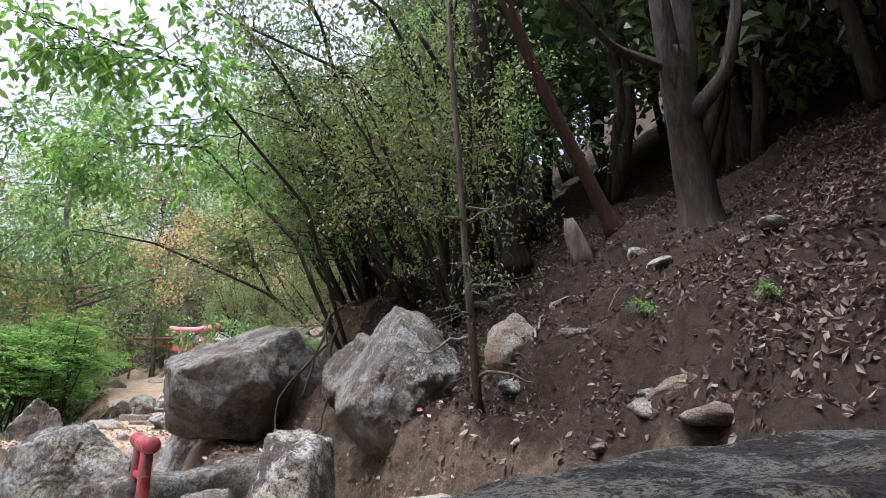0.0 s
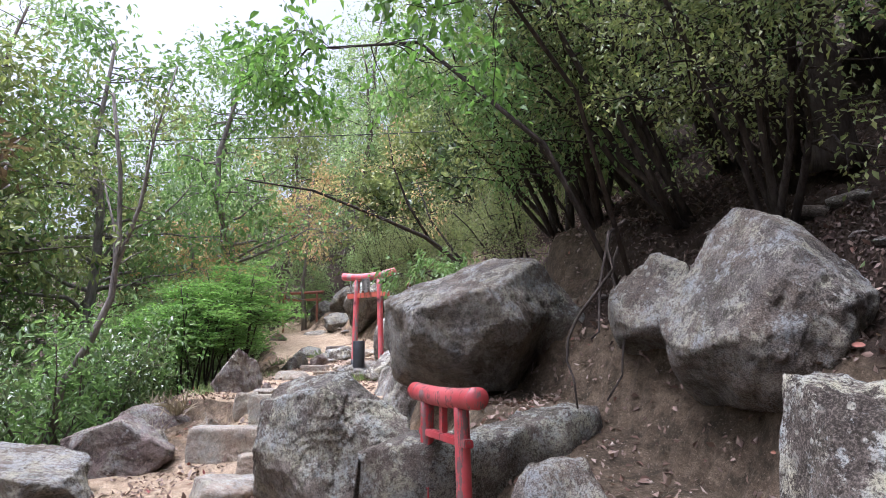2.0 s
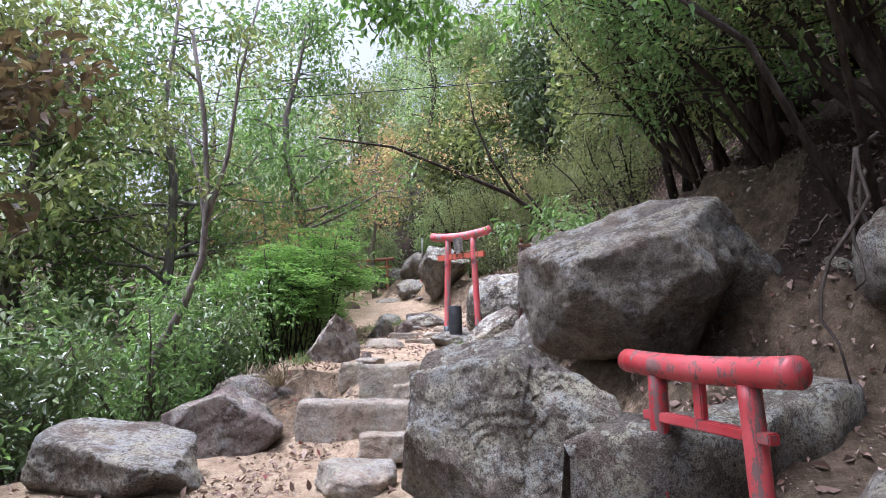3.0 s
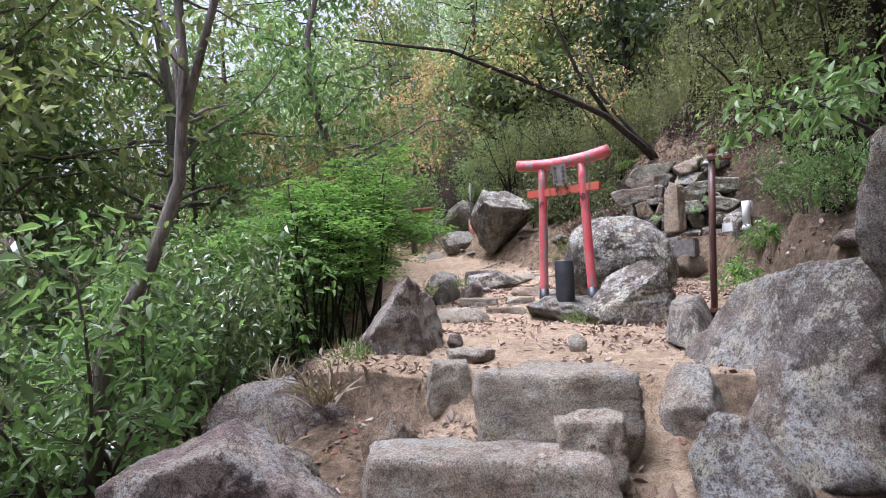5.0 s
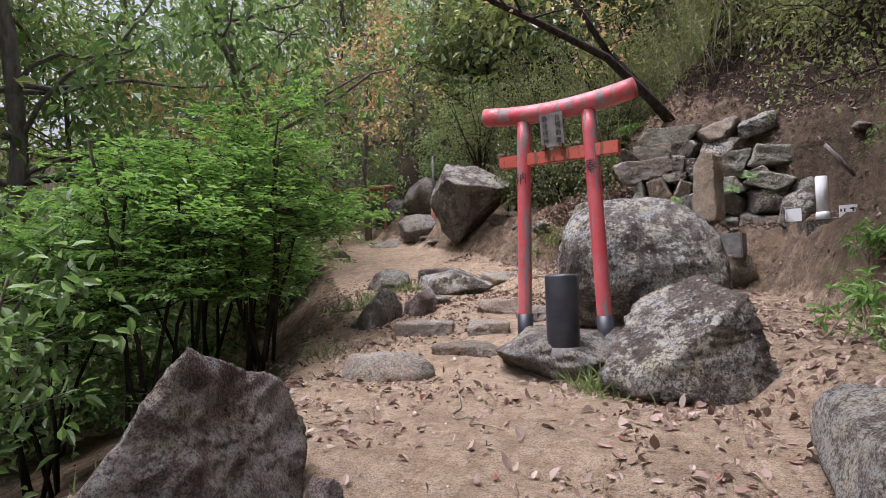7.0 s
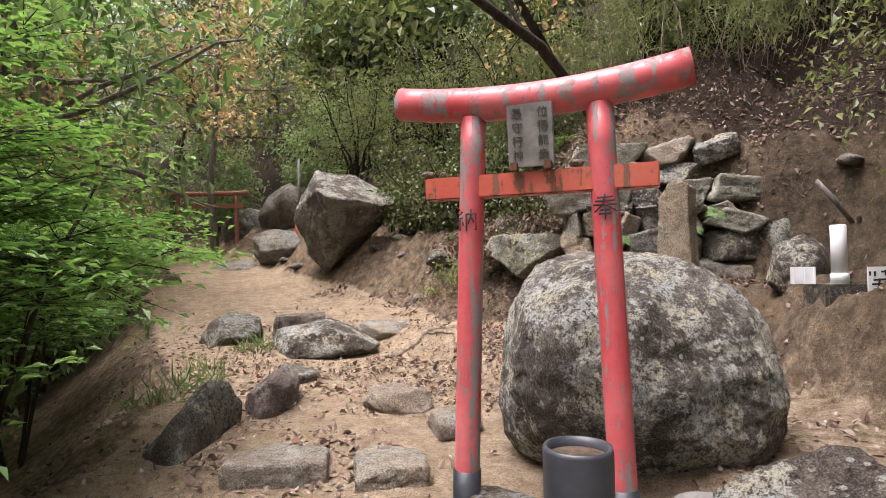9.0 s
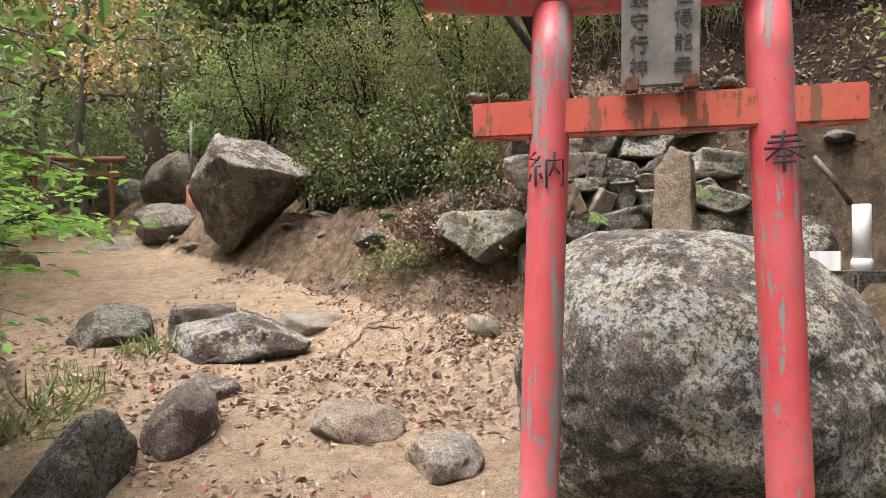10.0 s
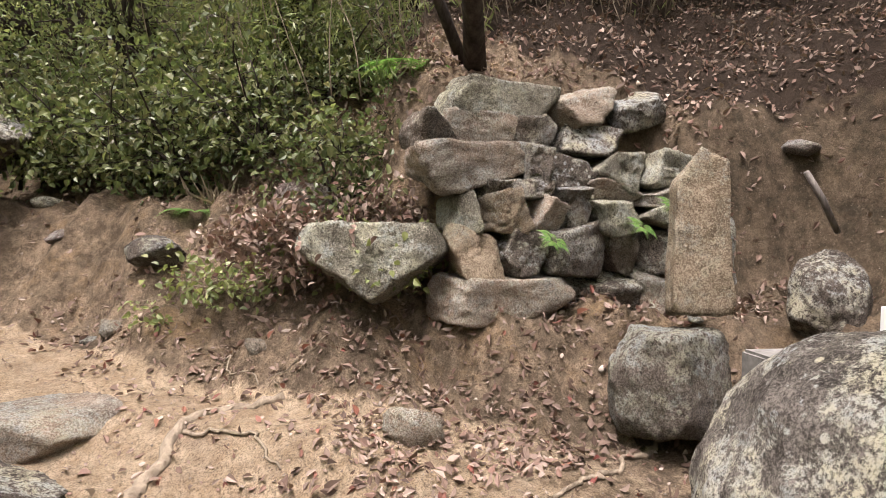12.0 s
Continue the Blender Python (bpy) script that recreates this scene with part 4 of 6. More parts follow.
def gate(name, at, turn, spread_base, spread_top, height, post_r, beam_half, tie_half, tie_z, label, post_mat, tie_mat, sag=0.0, foot=None):
    g = empty(name, at, label, "gate", turn=turn)
    for side in (-1, 1):
        a, b = np.array([side * spread_base / 2, 0, -0.15]), np.array([side * spread_top / 2, 0, height])
        zs = np.linspace(0, 1, 12)
        ob = obj("post", cyl([a + (b - a) * k for k in zs], post_r, 22), post_mat, g)
        if foot:
            k = [0.0, 0.165]
            obj("foot_sleeve", cyl([a + (b - a) * q for q in k], post_r * 1.12, 22), foot, g, "dark painted foot sleeve")
    xs = np.linspace(-1, 1, 17)
    beam = [(x * beam_half, 0, height + post_r * 0.9 + sag * x * x) for x in xs]
    obj("top_beam", cyl(beam, post_r * 1.35, 24), post_mat, g)
    tie = part("tie_beam", bar(tie_half * 2, post_r * 1.25, 0.11 if height > 1.2 else 0.05), tie_mat, g)
    tie.location = (0, 0, tie_z)
    return g


main = gate("torii_gate", (-5.84, 13.58, 1.3), -20, 0.76, 0.61, 1.92, 0.062, 0.70, 0.555, 1.575, "red-painted steel pipe torii gate with flaking paint", PAINT_RED, PAINT_NUKI, sag=0.06, foot=BLACK_PIPE)
strokes("character", main, NOU, 0.115, (-0.327, -0.068, 1.41), INK)
strokes("character", main, HOU, 0.115, (0.327, -0.068, 1.44), INK)
plaque = part("plaque", bar(0.25, 0.02, 0.34, 0.004), OLD_WOOD, main, "grey weathered wooden name board")
plaque.location, plaque.rotation_euler, plaque.scale = (0.0, -0.075, 1.79), (radians(6), 0, 0), (0.86, 1, 0.86)
for x in (-0.08, 0.08):
    cl = part("clip", bar(0.035, 0.035, 0.04, 0.003), RUST, main, "rusty clip")
    cl.location = (x, -0.08, 1.645)
# the board's writing, column by column
columns = {0.07: "位得能衆", -0.07: "最守行神"}
for x, text in columns.items():
    for i, ch in enumerate(text):
        cu = bpy.data.curves.new("character", "FONT")
        cu.body, cu.size, cu.align_x, cu.align_y, cu.extrude = ch, 0.062, "CENTER", "CENTER", 0.0015
        tmp = bpy.data.objects.new("character", cu)
        scene.collection.objects.link(tmp)
        me = bpy.data.meshes.new_from_object(tmp.evaluated_get(bpy.context.evaluated_depsgraph_get()))
        bpy.data.objects.remove(tmp)
        ob = obj("character", me, INK_FADED, plaque)
        ob.location, ob.rotation_euler = (x, -0.012, 0.115 - i * 0.075), (radians(90), 0, 0)
small = gate("small_torii_gate", (-2.68, 5.454, 0.2), -57.6, 0.7, 0.62, 0.95, 0.05, 0.57, 0.42, 0.735, "small round-timber torii gate painted deep red", PAINT_DEEP, PAINT_DEEP, sag=0.02)
strut = part("strut", bar(0.06, 0.04, 0.2), PAINT_DEEP, small)
strut.location = (0.0, 0, 0.86)
far = gate("far_torii_gate", (-12.75, 25.4, 2.7), 2, 1.55, 1.5, 1.72, 0.05, 1.05, 0.95, 1.45, "faded brown-red wooden torii gate far up the path", PAINT_FADED, PAINT_FADED, sag=0.02)


# ---- plants ----
def wander(rng, a, b, n=7, amount=0.08):
    """A bent line from a to b."""
    a, b = np.asarray(a, float), np.asarray(b, float)
    s = np.linspace(0, 1, n)
    off = np.cumsum(rng.normal(size=(n, 3)), 0)
    off -= off[0] + s[:, None] * (off[-1] - off[0])
    return a + s[:, None] * (b - a) + off * amount * np.linalg.norm(b - a) / n ** 0.5


def grow(rng, tubes, line, r0, r1, limbs, spread, twigs, start=0.4, rise=0.35, twig_len=0.3, bend=0.1, sides=6, flat=0.0, limb_r=0.45, twig_share=0.7):
    """Limbs and twigs off a stem; returns the twigs as pairs of points."""
    n = len(line)
    tubes.add(line, np.linspace(r0, r1, n), sides, rough=0.18)
    out = []
    for _ in range(limbs):
        s = rng.uniform(start, 1.0)
        i = min(int(s * (n - 1)), n - 2)
        p = line[i] + (line[i + 1] - line[i]) * (s * (n - 1) - i)
        a = rng.uniform(0, 2 * np.pi)
        ln = spread * rng.uniform(0.5, 1.1) * (1.15 - 0.6 * (s - start) / (1.001 - start))
        d = np.array([np.cos(a), np.sin(a), rise + rng.normal() * 0.25])
        limb = wander(rng, p, p + d / np.linalg.norm(d) * ln, 6, bend)
        r = (r0 + (r1 - r0) * s) * limb_r
        tubes.add(limb, np.linspace(r, max(0.003, r * 0.25), 6), 4, cap=False)
        for _ in range(twigs):
            q = rng.uniform(0.3, 1.0)
            j = min(int(q * 5), 4)
            tp = limb[j] + (limb[j + 1] - limb[j]) * (q * 5 - j)
            td = d / np.linalg.norm(d) * 0.6 + unit(rng, 1)[0] * np.array([1, 1, 1 - 0.75 * flat])
            te = tp + td / np.linalg.norm(td) * twig_len * rng.uniform(0.5, 1.3)
            if rng.uniform() < twig_share:
                tubes.add(np.array([tp, te]), [max(0.003, r * 0.22), 0.0015], 3, cap=False)
            out.append((tp, te))
    return out


def leaves_on(rng, twigs, per, spread, length, width, fine, flat=0.0, droop=0.2, curl=0.25):
    a, b = np.array([t[0] for t in twigs]), np.array([t[1] for t in twigs])
    n = len(twigs) * per
    a, b = np.repeat(a, per, 0), np.repeat(b, per, 0)
    s = rng.uniform(0.15, 1.05, (n, 1))
    jit = rng.normal(size=(n, 3)) * spread
    jit[:, 2] *= 1 - 0.7 * flat
    pos = a + (b - a) * s + jit
    d = (b - a) / (np.linalg.norm(b - a, axis=1)[:, None] + 1e-9)
    axis = d * 0.5 + unit(rng, n) * np.array([1, 1, 1 - 0.75 * flat])
    axis[:, 2] -= droop
    up = unit(rng, n) * (0.75 - 0.55 * flat) + np.array([0, 0, 0.8])
    size = rng.uniform(0.6, 1.2, n)
    return leaf_mesh("leaves", pos, axis, up, length * size, width * size, fine, curl)


def plant(name, label, category, at, seed, stems, leaf_mat, bark, per=14, leaf=(0.1, 0.045), fine=False, flat=0.0, droop=0.2, scatter=0.05, group="", wood="branch", **kw):
    """stems: lines of points relative to at, each with its foot and tip radius."""
    rng = np.random.default_rng(seed)
    twigs, woods = [], []
    for line, r0, r1 in stems:
        t = Tubes()
        woods.append(t)
        fine_line = wander(rng, line[0], line[-1], 8, 0.05) if len(line) == 2 else np.array([np.array(line)[:, k] for k in range(3)]).T
        twigs += grow(rng, t, np.asarray(fine_line, float), r0, r1, flat=flat, **kw)
    ob = empty(name, at, label, category, group)
    for t in woods:
        obj(wood, t.mesh(wood), bark, ob)
    obj("leaves", leaves_on(rng, twigs, per, scatter, leaf[0], leaf[1], fine, flat, droop), leaf_mat, ob)
    return ob


def place(ob, x, y, turn, scale=1.0, sink=0.05):
    m = Matrix.Translation((x, y, ground(x, y) - sink)) @ Matrix.Rotation(radians(turn), 4, "Z") @ Matrix.Scale(scale, 4)
    return copy_thing(ob, m)


def scattered(models, spots, seed, lo=0.8, hi=1.2):
    """One of the models at each spot; each model itself moves to its first spot."""
    rng = np.random.default_rng(seed)
    first = set()
    for i, (x, y) in enumerate(spots):
        ob = models[i % len(models)]
        if id(ob) not in first:
            first.add(id(ob))
            ob.location = (x, y, ground(x, y) - 0.05)
            ob.rotation_euler[2] = rng.uniform(0, 6.28)
            ob.scale = (hi, hi, hi) if hi > 1.5 else (1, 1, 1)
        else:
            place(ob, x, y, rng.uniform(0, 360), rng.uniform(lo, hi) / ob.scale[0])


def stems_of(rng, n, height, lean, spread, r0, r1):
    out = []
    for _ in range(n):
        b = np.array([*rng.normal(size=2) * 0.12 * (n > 1), 0])
        tip = np.array([lean[0] + rng.normal() * spread, lean[1] + rng.normal() * spread, height * rng.uniform(0.8, 1.1)])
        out.append(([b, tip], r0 * rng.uniform(0.7, 1.1), r1))
    return out


RNG = np.random.default_rng(42)
# tall background trees
far_trees = []
for i, (mat, bark, h) in enumerate([(LEAF_FAR, BARK_GREY, 8.5), (LEAF_GREEN, BARK_GREY, 9.5), (LEAF_OLIVE, BARK_BROWN, 7.5), (LEAF_FAR, BARK_BROWN, 10.5)]):
    far_trees.append(plant("tree", "tall slender woodland tree with airy green crown", "tree", (0, 0, 0), 300 + i, stems_of(RNG, 1, h, (0.3, 0.2), 0.5, 0.14, 0.03), mat, bark,
                           per=10, leaf=(0.19, 0.085), scatter=0.22, group="background trees", wood="trunk", twig_share=0.25, limbs=36, spread=2.6, twigs=10, start=0.2, rise=0.25, twig_len=0.75, droop=0.5))
spots = [(-16.5, 9.5), (-17.5, 14), (-15.5, 17.5), (-17.5, 21), (-15.5, 23.5), (-19, 26), (-15.5, 29), (-11.5, 30.5), (-22, 19), (-21, 12), (-18.5, 5.5), (-15.5, 3.0), (-22, 7), (-24, 15), (-23, 23),
         (-20, 31), (-14, 34), (-8.5, 32), (-18, 36), (-26, 10), (-25, 29), (-13.2, 19.5), (-17, 11.8), (-19.5, 16.5), (-20, 9), (-19, 23), (-9.5, 33.5), (-12.5, 36), (-6.5, 34), (-16, 40), (-10, 40), (-4, 38), (-22, 38), (-13, 45), (-20, 46), (-27, 37), (-30, 44), (-14.8, 15.4), (-15.4, 11.4)]
scattered(far_trees, spots, 5, 1.1, 1.48)
# autumn-coloured trees
autumn = plant("autumn_tree", "slender tree with orange and yellow autumn leaves", "tree", (0, 0, 0), 321, stems_of(RNG, 1, 6.8, (0.3, 0.2), 0.3, 0.1, 0.025), LEAF_AUTUMN, BARK_GREY,
               per=13, leaf=(0.13, 0.075), scatter=0.14, group="autumn trees", wood="trunk", limbs=22, spread=2.0, twigs=8, start=0.45, rise=0.15, twig_len=0.6, droop=0.3)
scattered([autumn], [(-13.2, 18.2), (-14.2, 21.0), (-12.6, 25.5)], 8, 0.9, 1.25)
# trees of the dark slope
hill_trees = []
for i, (mat, h) in enumerate([(LEAF_DARK, 7.0), (LEAF_OLIVE, 6.0), (LEAF_DARK, 8.5)]):
    hill_trees.append(plant("slope_tree", "dark-barked tree on the wooded slope", "tree", (0, 0, 0), 340 + i, stems_of(RNG, 2, h, (-0.8, -0.3), 0.7, 0.13, 0.03), mat, BARK_DARK,
                            per=10, leaf=(0.26, 0.15), scatter=0.26, group="trees of the slope", wood="trunk", twig_share=0.08, limbs=20, spread=2.3, twigs=8, start=0.3, rise=0.3, twig_len=0.6, droop=0.3))
# Spots near and behind the start are unseen trees, added to shade the slope.
spots = [(1.6, 9.5), (4.2, 7.2), (3.4, 11), (0.4, 12.5), (5.5, 4.5), (6.6, 9.5), (4.8, 1.2), (-1.5, 14.2), (2.0, 15), (-2.2, 19.5), (0.6, 18), (-4.4, 22), (-1.8, 24), (-6.2, 25), (7.5, 1.5), (8.5, 6), (6, 14), (4.5, 18.5), (-8.0, 27.5), (-4, 29), (1.5, 23), (5.5, -2.5), (9.5, 11), (3.0, 9.0), (5.6, 6.2), (7.2, 4.2), (8.6, 8.6), (10.5, 6.5), (11.5, 3), (12, 9), (9, 13.5), (12.5, 13), (7.5, 17), (3.8, 3.6), (6.6, 0.0), (2.6, 12.8), (10.5, 0.5), (-0.5, 20.8), (5, 21.5), (9.5, 18), (-10, 29.5), (4.6, 9.4), (1.0, -4), (3.5, -1.5), (1.6, -2.8), (3.0, 0.0), (4.6, 2.4), (5.6, 0.8), (2.6, -5.2), (0.2, -5.5), (6.6, 2.8), (7.0, 5.4), (4.6, 5.4), (3.6, 7.4), (5.0, 3.4), (-1.8, -6.5), (4.2, -4), (6, -5), (9, 9.6), (10, 12.4), (8, 11), (11.4, 10), (7, 12.6), (13.5, 7), (12.6, 4.6), (9.6, 15.4), (6, 11.4), (8, 14.2), (11.2, 16), (14.4, 11), (15, 15), (16, 8)]
scattered(hill_trees, spots, 9, 0.85, 1.2)
# many-stemmed thicket leaning out over the boulders
thicket = []
for i in range(3):
    thicket.append(plant("thicket_shrub", "many-stemmed evergreen shrub with bare leaning stems", "shrub", (0, 0, 0), 360 + i, stems_of(RNG, 6, 3.4, (-1.5, -0.5), 0.6, 0.05, 0.012), [LEAF_OLIVE, LEAF_OLIVE, LEAF_GREEN][i], BARK_DARK,
                         per=9, leaf=(0.075, 0.036), scatter=0.09, group="thicket on the slope", wood="stem", limbs=11, spread=1.15, twigs=8, start=0.35, rise=0.1, twig_len=0.4, bend=0.16, droop=0.4))
for k, (x, y, turn, s) in enumerate([(-0.3, 8.2, 0, 1.0), (0.5, 9.3, 20, 1.15), (-1.0, 9.6, -20, 1.05), (-1.6, 10.8, 10, 1.0), (0.2, 7.2, 35, 0.9), (-1.1, 12.4, 0, 1.1), (-0.3, 10.9, -30, 1.2), (-2.2, 14.6, 15, 0.9), (1.2, 8.3, 10, 1.0)]):
    ob = thicket[k % 3]
    if k < 3:
        ob.location, ob.rotation_euler[2] = (x, y, ground(x, y) - 0.08), radians(turn)
    else:
        place(ob, x, y, turn, s, 0.08)
# leafy crown over the huge boulder
plant("overhanging_tree", "small tree spreading a dense leafy crown over the boulder", "tree", (-1.2, 9.2, ground(-1.2, 9.2) - 0.1), 371,
      [([(0, 0, 0), (-0.5, -0.1, 1.0), (-1.3, -0.3, 1.9), (-2.2, -0.7, 2.6)], 0.05, 0.015), ([(0, 0, 0), (-0.2, 0.4, 1.1), (-0.8, 0.9, 2.2), (-1.6, 1.2, 3.2)], 0.06, 0.02), ([(0, 0, 0), (-0.2, -0.5, 1.3), (-0.7, -1.0, 2.6), (-1.3, -1.8, 3.4)], 0.06, 0.02), ([(0, 0, 0), (-0.6, 0.0, 2.5), (-1.5, -0.2, 4.3), (-2.8, -0.6, 5.4)], 0.06, 0.015), ([(0, 0, 0), (-0.3, -0.4, 2.8), (-0.8, -1.2, 4.6), (-1.6, -2.4, 5.6)], 0.06, 0.015)],
      LEAF_GREEN, BARK_DARK, per=11, leaf=(0.095, 0.045), scatter=0.1, wood="trunk", limbs=20, spread=1.5, twigs=9, start=0.3, rise=0.05, twig_len=0.45, bend=0.14, droop=0.5)
# boughs arching over the start of the path
plant("arching_tree", "dark tree arching thin leafy boughs over the boulders", "tree", (0.7, 7.9, ground(0.7, 7.9) - 0.1), 375,
      [([(0, 0, 0), (-0.5, -0.6, 1.9), (-1.4, -1.5, 3.3), (-2.6, -2.4, 3.9)], 0.06, 0.012), ([(0, 0, 0), (-0.8, -0.2, 1.8), (-2.1, -0.7, 3.0), (-3.8, -1.2, 3.6)], 0.06, 0.012), ([(0, 0, 0), (-0.2, -1.0, 2.2), (-0.8, -2.4, 3.5), (-1.8, -3.6, 3.9)], 0.05, 0.012), ([(0, 0, 0), (-0.9, 0.2, 1.4), (-2.2, -0.2, 2.2), (-3.4, -0.9, 2.3)], 0.05, 0.01)],
      LEAF_DULL, BARK_DARK, per=9, leaf=(0.085, 0.042), scatter=0.1, wood="trunk", limbs=22, spread=1.2, twigs=8, start=0.35, rise=0.0, twig_len=0.4, bend=0.2, droop=0.5)
# hanging spray of bright leaves
plant("hanging_branch_tree", "tree with long drooping boughs of fresh green leaves", "tree", (-1.0, 7.4, ground(-1.0, 7.4) - 0.1), 381,
      [([(0, 0, 0), (-0.9, -0.3, 2.0), (-2.2, -0.3, 3.3), (-3.6, -0.1, 3.5), (-4.3, 0.2, 3.0)], 0.034, 0.008), ([(0, 0, 0), (-0.6, -1.0, 2.2), (-1.6, -2.2, 3.3), (-2.6, -3.2, 3.2)], 0.03, 0.008)],
      LEAF_BRIGHT, BARK_DARK, per=9, leaf=(0.12, 0.06), fine=True, scatter=0.08, wood="trunk", limbs=20, spread=1.1, twigs=7, start=0.5, rise=-0.35, twig_len=0.4, droop=0.7)


# named trunks of the dark slope
def trunk(name, label, lines, bark, sides=14):
    ob = empty(name, tuple(lines[0][0][0]), label, "tree")
    for i, (line, r0, r1) in enumerate(lines):
        t = Tubes()
        line = np.array(line, float)
        s = np.linspace(0, len(line) - 1, len(line) * 5)
        dense = np.stack([np.interp(s, np.arange(len(line)), line[:, k]) for k in range(3)], 1)
        dense[1:-1] = (dense[:-2] + 2 * dense[1:-1] + dense[2:]) / 4
        r = np.linspace(r0, r1, len(dense))
        r[:3] *= [1.7, 1.3, 1.1] if i == 0 else [1, 1, 1]
        t.add(dense, r, sides, rough=0.35)
        o = obj("bough" if i else "trunk", t.mesh("trunk"), bark, ob)
        o.matrix_parent_inverse = Matrix.Translation(-Vector(lines[0][0][0]))
    return ob


trunk("old_tree", "thick dark forked tree trunk on the slope", [([(2.5, 5.35, 3.0), (2.42, 5.2, 3.8), (2.33, 5.04, 4.3), (2.24, 4.92, 4.9)], 0.2, 0.12), ([(2.33, 5.04, 4.25), (2.2, 4.9, 4.8), (2.05, 4.7, 6.5), (1.9, 4.6, 9)], 0.12, 0.07),
      ([(2.35, 5.04, 4.3), (2.45, 5.0, 5.0), (2.4, 4.9, 6.5), (2.5, 4.9, 9)], 0.11, 0.06), ([(2.36, 5.0, 4.2), (2.7, 4.9, 4.6), (2.9, 4.85, 5.3), (3.1, 4.8, 7)], 0.08, 0.04), ([(2.2, 4.95, 4.7), (1.6, 4.7, 4.75), (1.0, 4.3, 5.0), (0.4, 4.0, 5.6)], 0.05, 0.02)], BARK_DARK)
trunk("leaning_tree", "slender reddish-brown trunk leaning over the slope", [([(2.1, 6.64, 3.5), (1.75, 6.5, 4.2), (1.25, 6.25, 5.16), (0.75, 5.95, 6.3), (0.2, 5.6, 8.0)], 0.085, 0.06)], BARK_RED)
trunk("rough_tree", "rough-barked dark tree trunk above the leaning boulder", [([(1.0, 7.6, 3.3), (0.85, 7.3, 4.2), (0.63, 6.9, 5.3), (0.4, 6.5, 6.8), (0.2, 6.3, 9)], 0.16, 0.09), ([(0.7, 7.0, 4.9), (0.3, 6.8, 5.3), (-0.3, 6.5, 6.2)], 0.05, 0.03)], BARK_DARK)
trunk("old_tree", "dark straight tree trunk higher on the slope", [([(4.3, 7.9, 4.5), (4.3, 7.8, 6.5), (4.4, 7.7, 9.5)], 0.09, 0.06)], BARK_DARK)
plant("sapling", "thin young tree with sparse fine foliage", "tree", (0.28, 4.5, 1.35), 391, [([(0, 0, 0), (-0.1, -0.2, 1.2), (-0.2, -0.5, 2.6), (-0.3, -0.7, 4.2)], 0.04, 0.015)], LEAF_DARK, BARK_BROWN, per=8, leaf=(0.05, 0.016), scatter=0.08, wood="trunk",
      limbs=22, spread=0.5, twigs=6, start=0.1, rise=0.1, twig_len=0.25, droop=0.3)
# left of the path
broad = []
for i, mat in enumerate([LEAF_GLOSSY, LEAF_GREEN, LEAF_GLOSSY]):
    broad.append(plant("broadleaf_shrub", "wild broadleaf shrub with glossy green leaves", "shrub", (0, 0, 0), 400 + i, stems_of(RNG, 5, 2.1, (0, 0), 0.5, 0.025, 0.008), mat, BARK_BROWN,
                       per=7, leaf=(0.13, 0.052), fine=True, scatter=0.1, group="shrubs of the drop", wood="stem", limbs=11, spread=0.8, twigs=5, start=0.35, rise=0.3, twig_len=0.3, bend=0.16, droop=0.35))
spots = [(-9.2, 7.2), (-8.9, 8.6), (-10, 9.0), (-9.0, 10.0), (-9.9, 10.8), (-10.6, 8.0), (-11.0, 10.0), (-8.8, 6.0), (-10.2, 6.2), (-11.6, 7.2), (-9.0, 4.6), (-10.8, 4.6), (-12, 9), (-11.8, 11.4), (-12.2, 5.4),
         (-8.2, 3.4), (-9.6, 3.0), (-11, 2.8), (-8.0, 1.6), (-12.6, 13.2), (-12.5, 3.8), (-7.0, 0.5), (-9.2, 1.0), (-13, 11.2)]
scattered(broad, spots, 12, 0.75, 1.2)
undergrowth = plant("undergrowth_shrub", "leafy undergrowth shrub below the path", "shrub", (0, 0, 0), 411, stems_of(RNG, 4, 2.6, (0, 0), 0.6, 0.025, 0.008), LEAF_FAR, BARK_BROWN,
                    per=10, leaf=(0.15, 0.07), scatter=0.12, group="undergrowth below the path", wood="stem", limbs=12, spread=1.0, twigs=6, start=0.1, rise=0.2, twig_len=0.4, twig_share=0.3)
scattered([undergrowth], [(-13.5, 7.5), (-13.8, 10.2), (-14.2, 13), (-13, 15), (-12.2, 16.5), (-14.5, 5), (-12, 1.5), (-13.5, 3), (-15.5, 8.8), (-15.8, 11.8), (-14.8, 15.6), (-13.6, 17.8), (-12.4, 19.2), (-14, 20.5), (-15.5, 18.6), (-10.5, 1.2), (-11.5, -0.6),
                          (-17.5, 10.2), (-18, 7), (-16.5, 14.2), (-14.6, 23.5), (-13.0, 27.5), (-10.8, 27.8), (-9.0, 28.8), (-15.8, 26.2), (-16.5, 21.8)], 17, 0.9, 1.35)
# bright feathery bush
nandina = plant("feathery_bush", "bright green feathery bush in flat leafy layers", "bush", (-9.15, 13.9, ground(-9.15, 13.9)), 421, stems_of(RNG, 6, 2.7, (0.0, 0), 0.6, 0.026, 0.01), LEAF_BRIGHT, BARK_DARK,
                per=15, leaf=(0.08, 0.036), scatter=0.06, flat=1.2, group="feathery bushes", wood="stem", limbs=12, spread=1.05, twigs=9, start=0.55, rise=0.1, twig_len=0.5, bend=0.1, droop=0.04)
for x, y, turn, s in [(-9.6, 12.9, 80, 1.05), (-10.2, 14.6, 160, 1.15), (-10.7, 12.9, 220, 1.0), (-11.0, 16.6, 40, 0.95)]:
    place(nandina, x, y, turn, s)
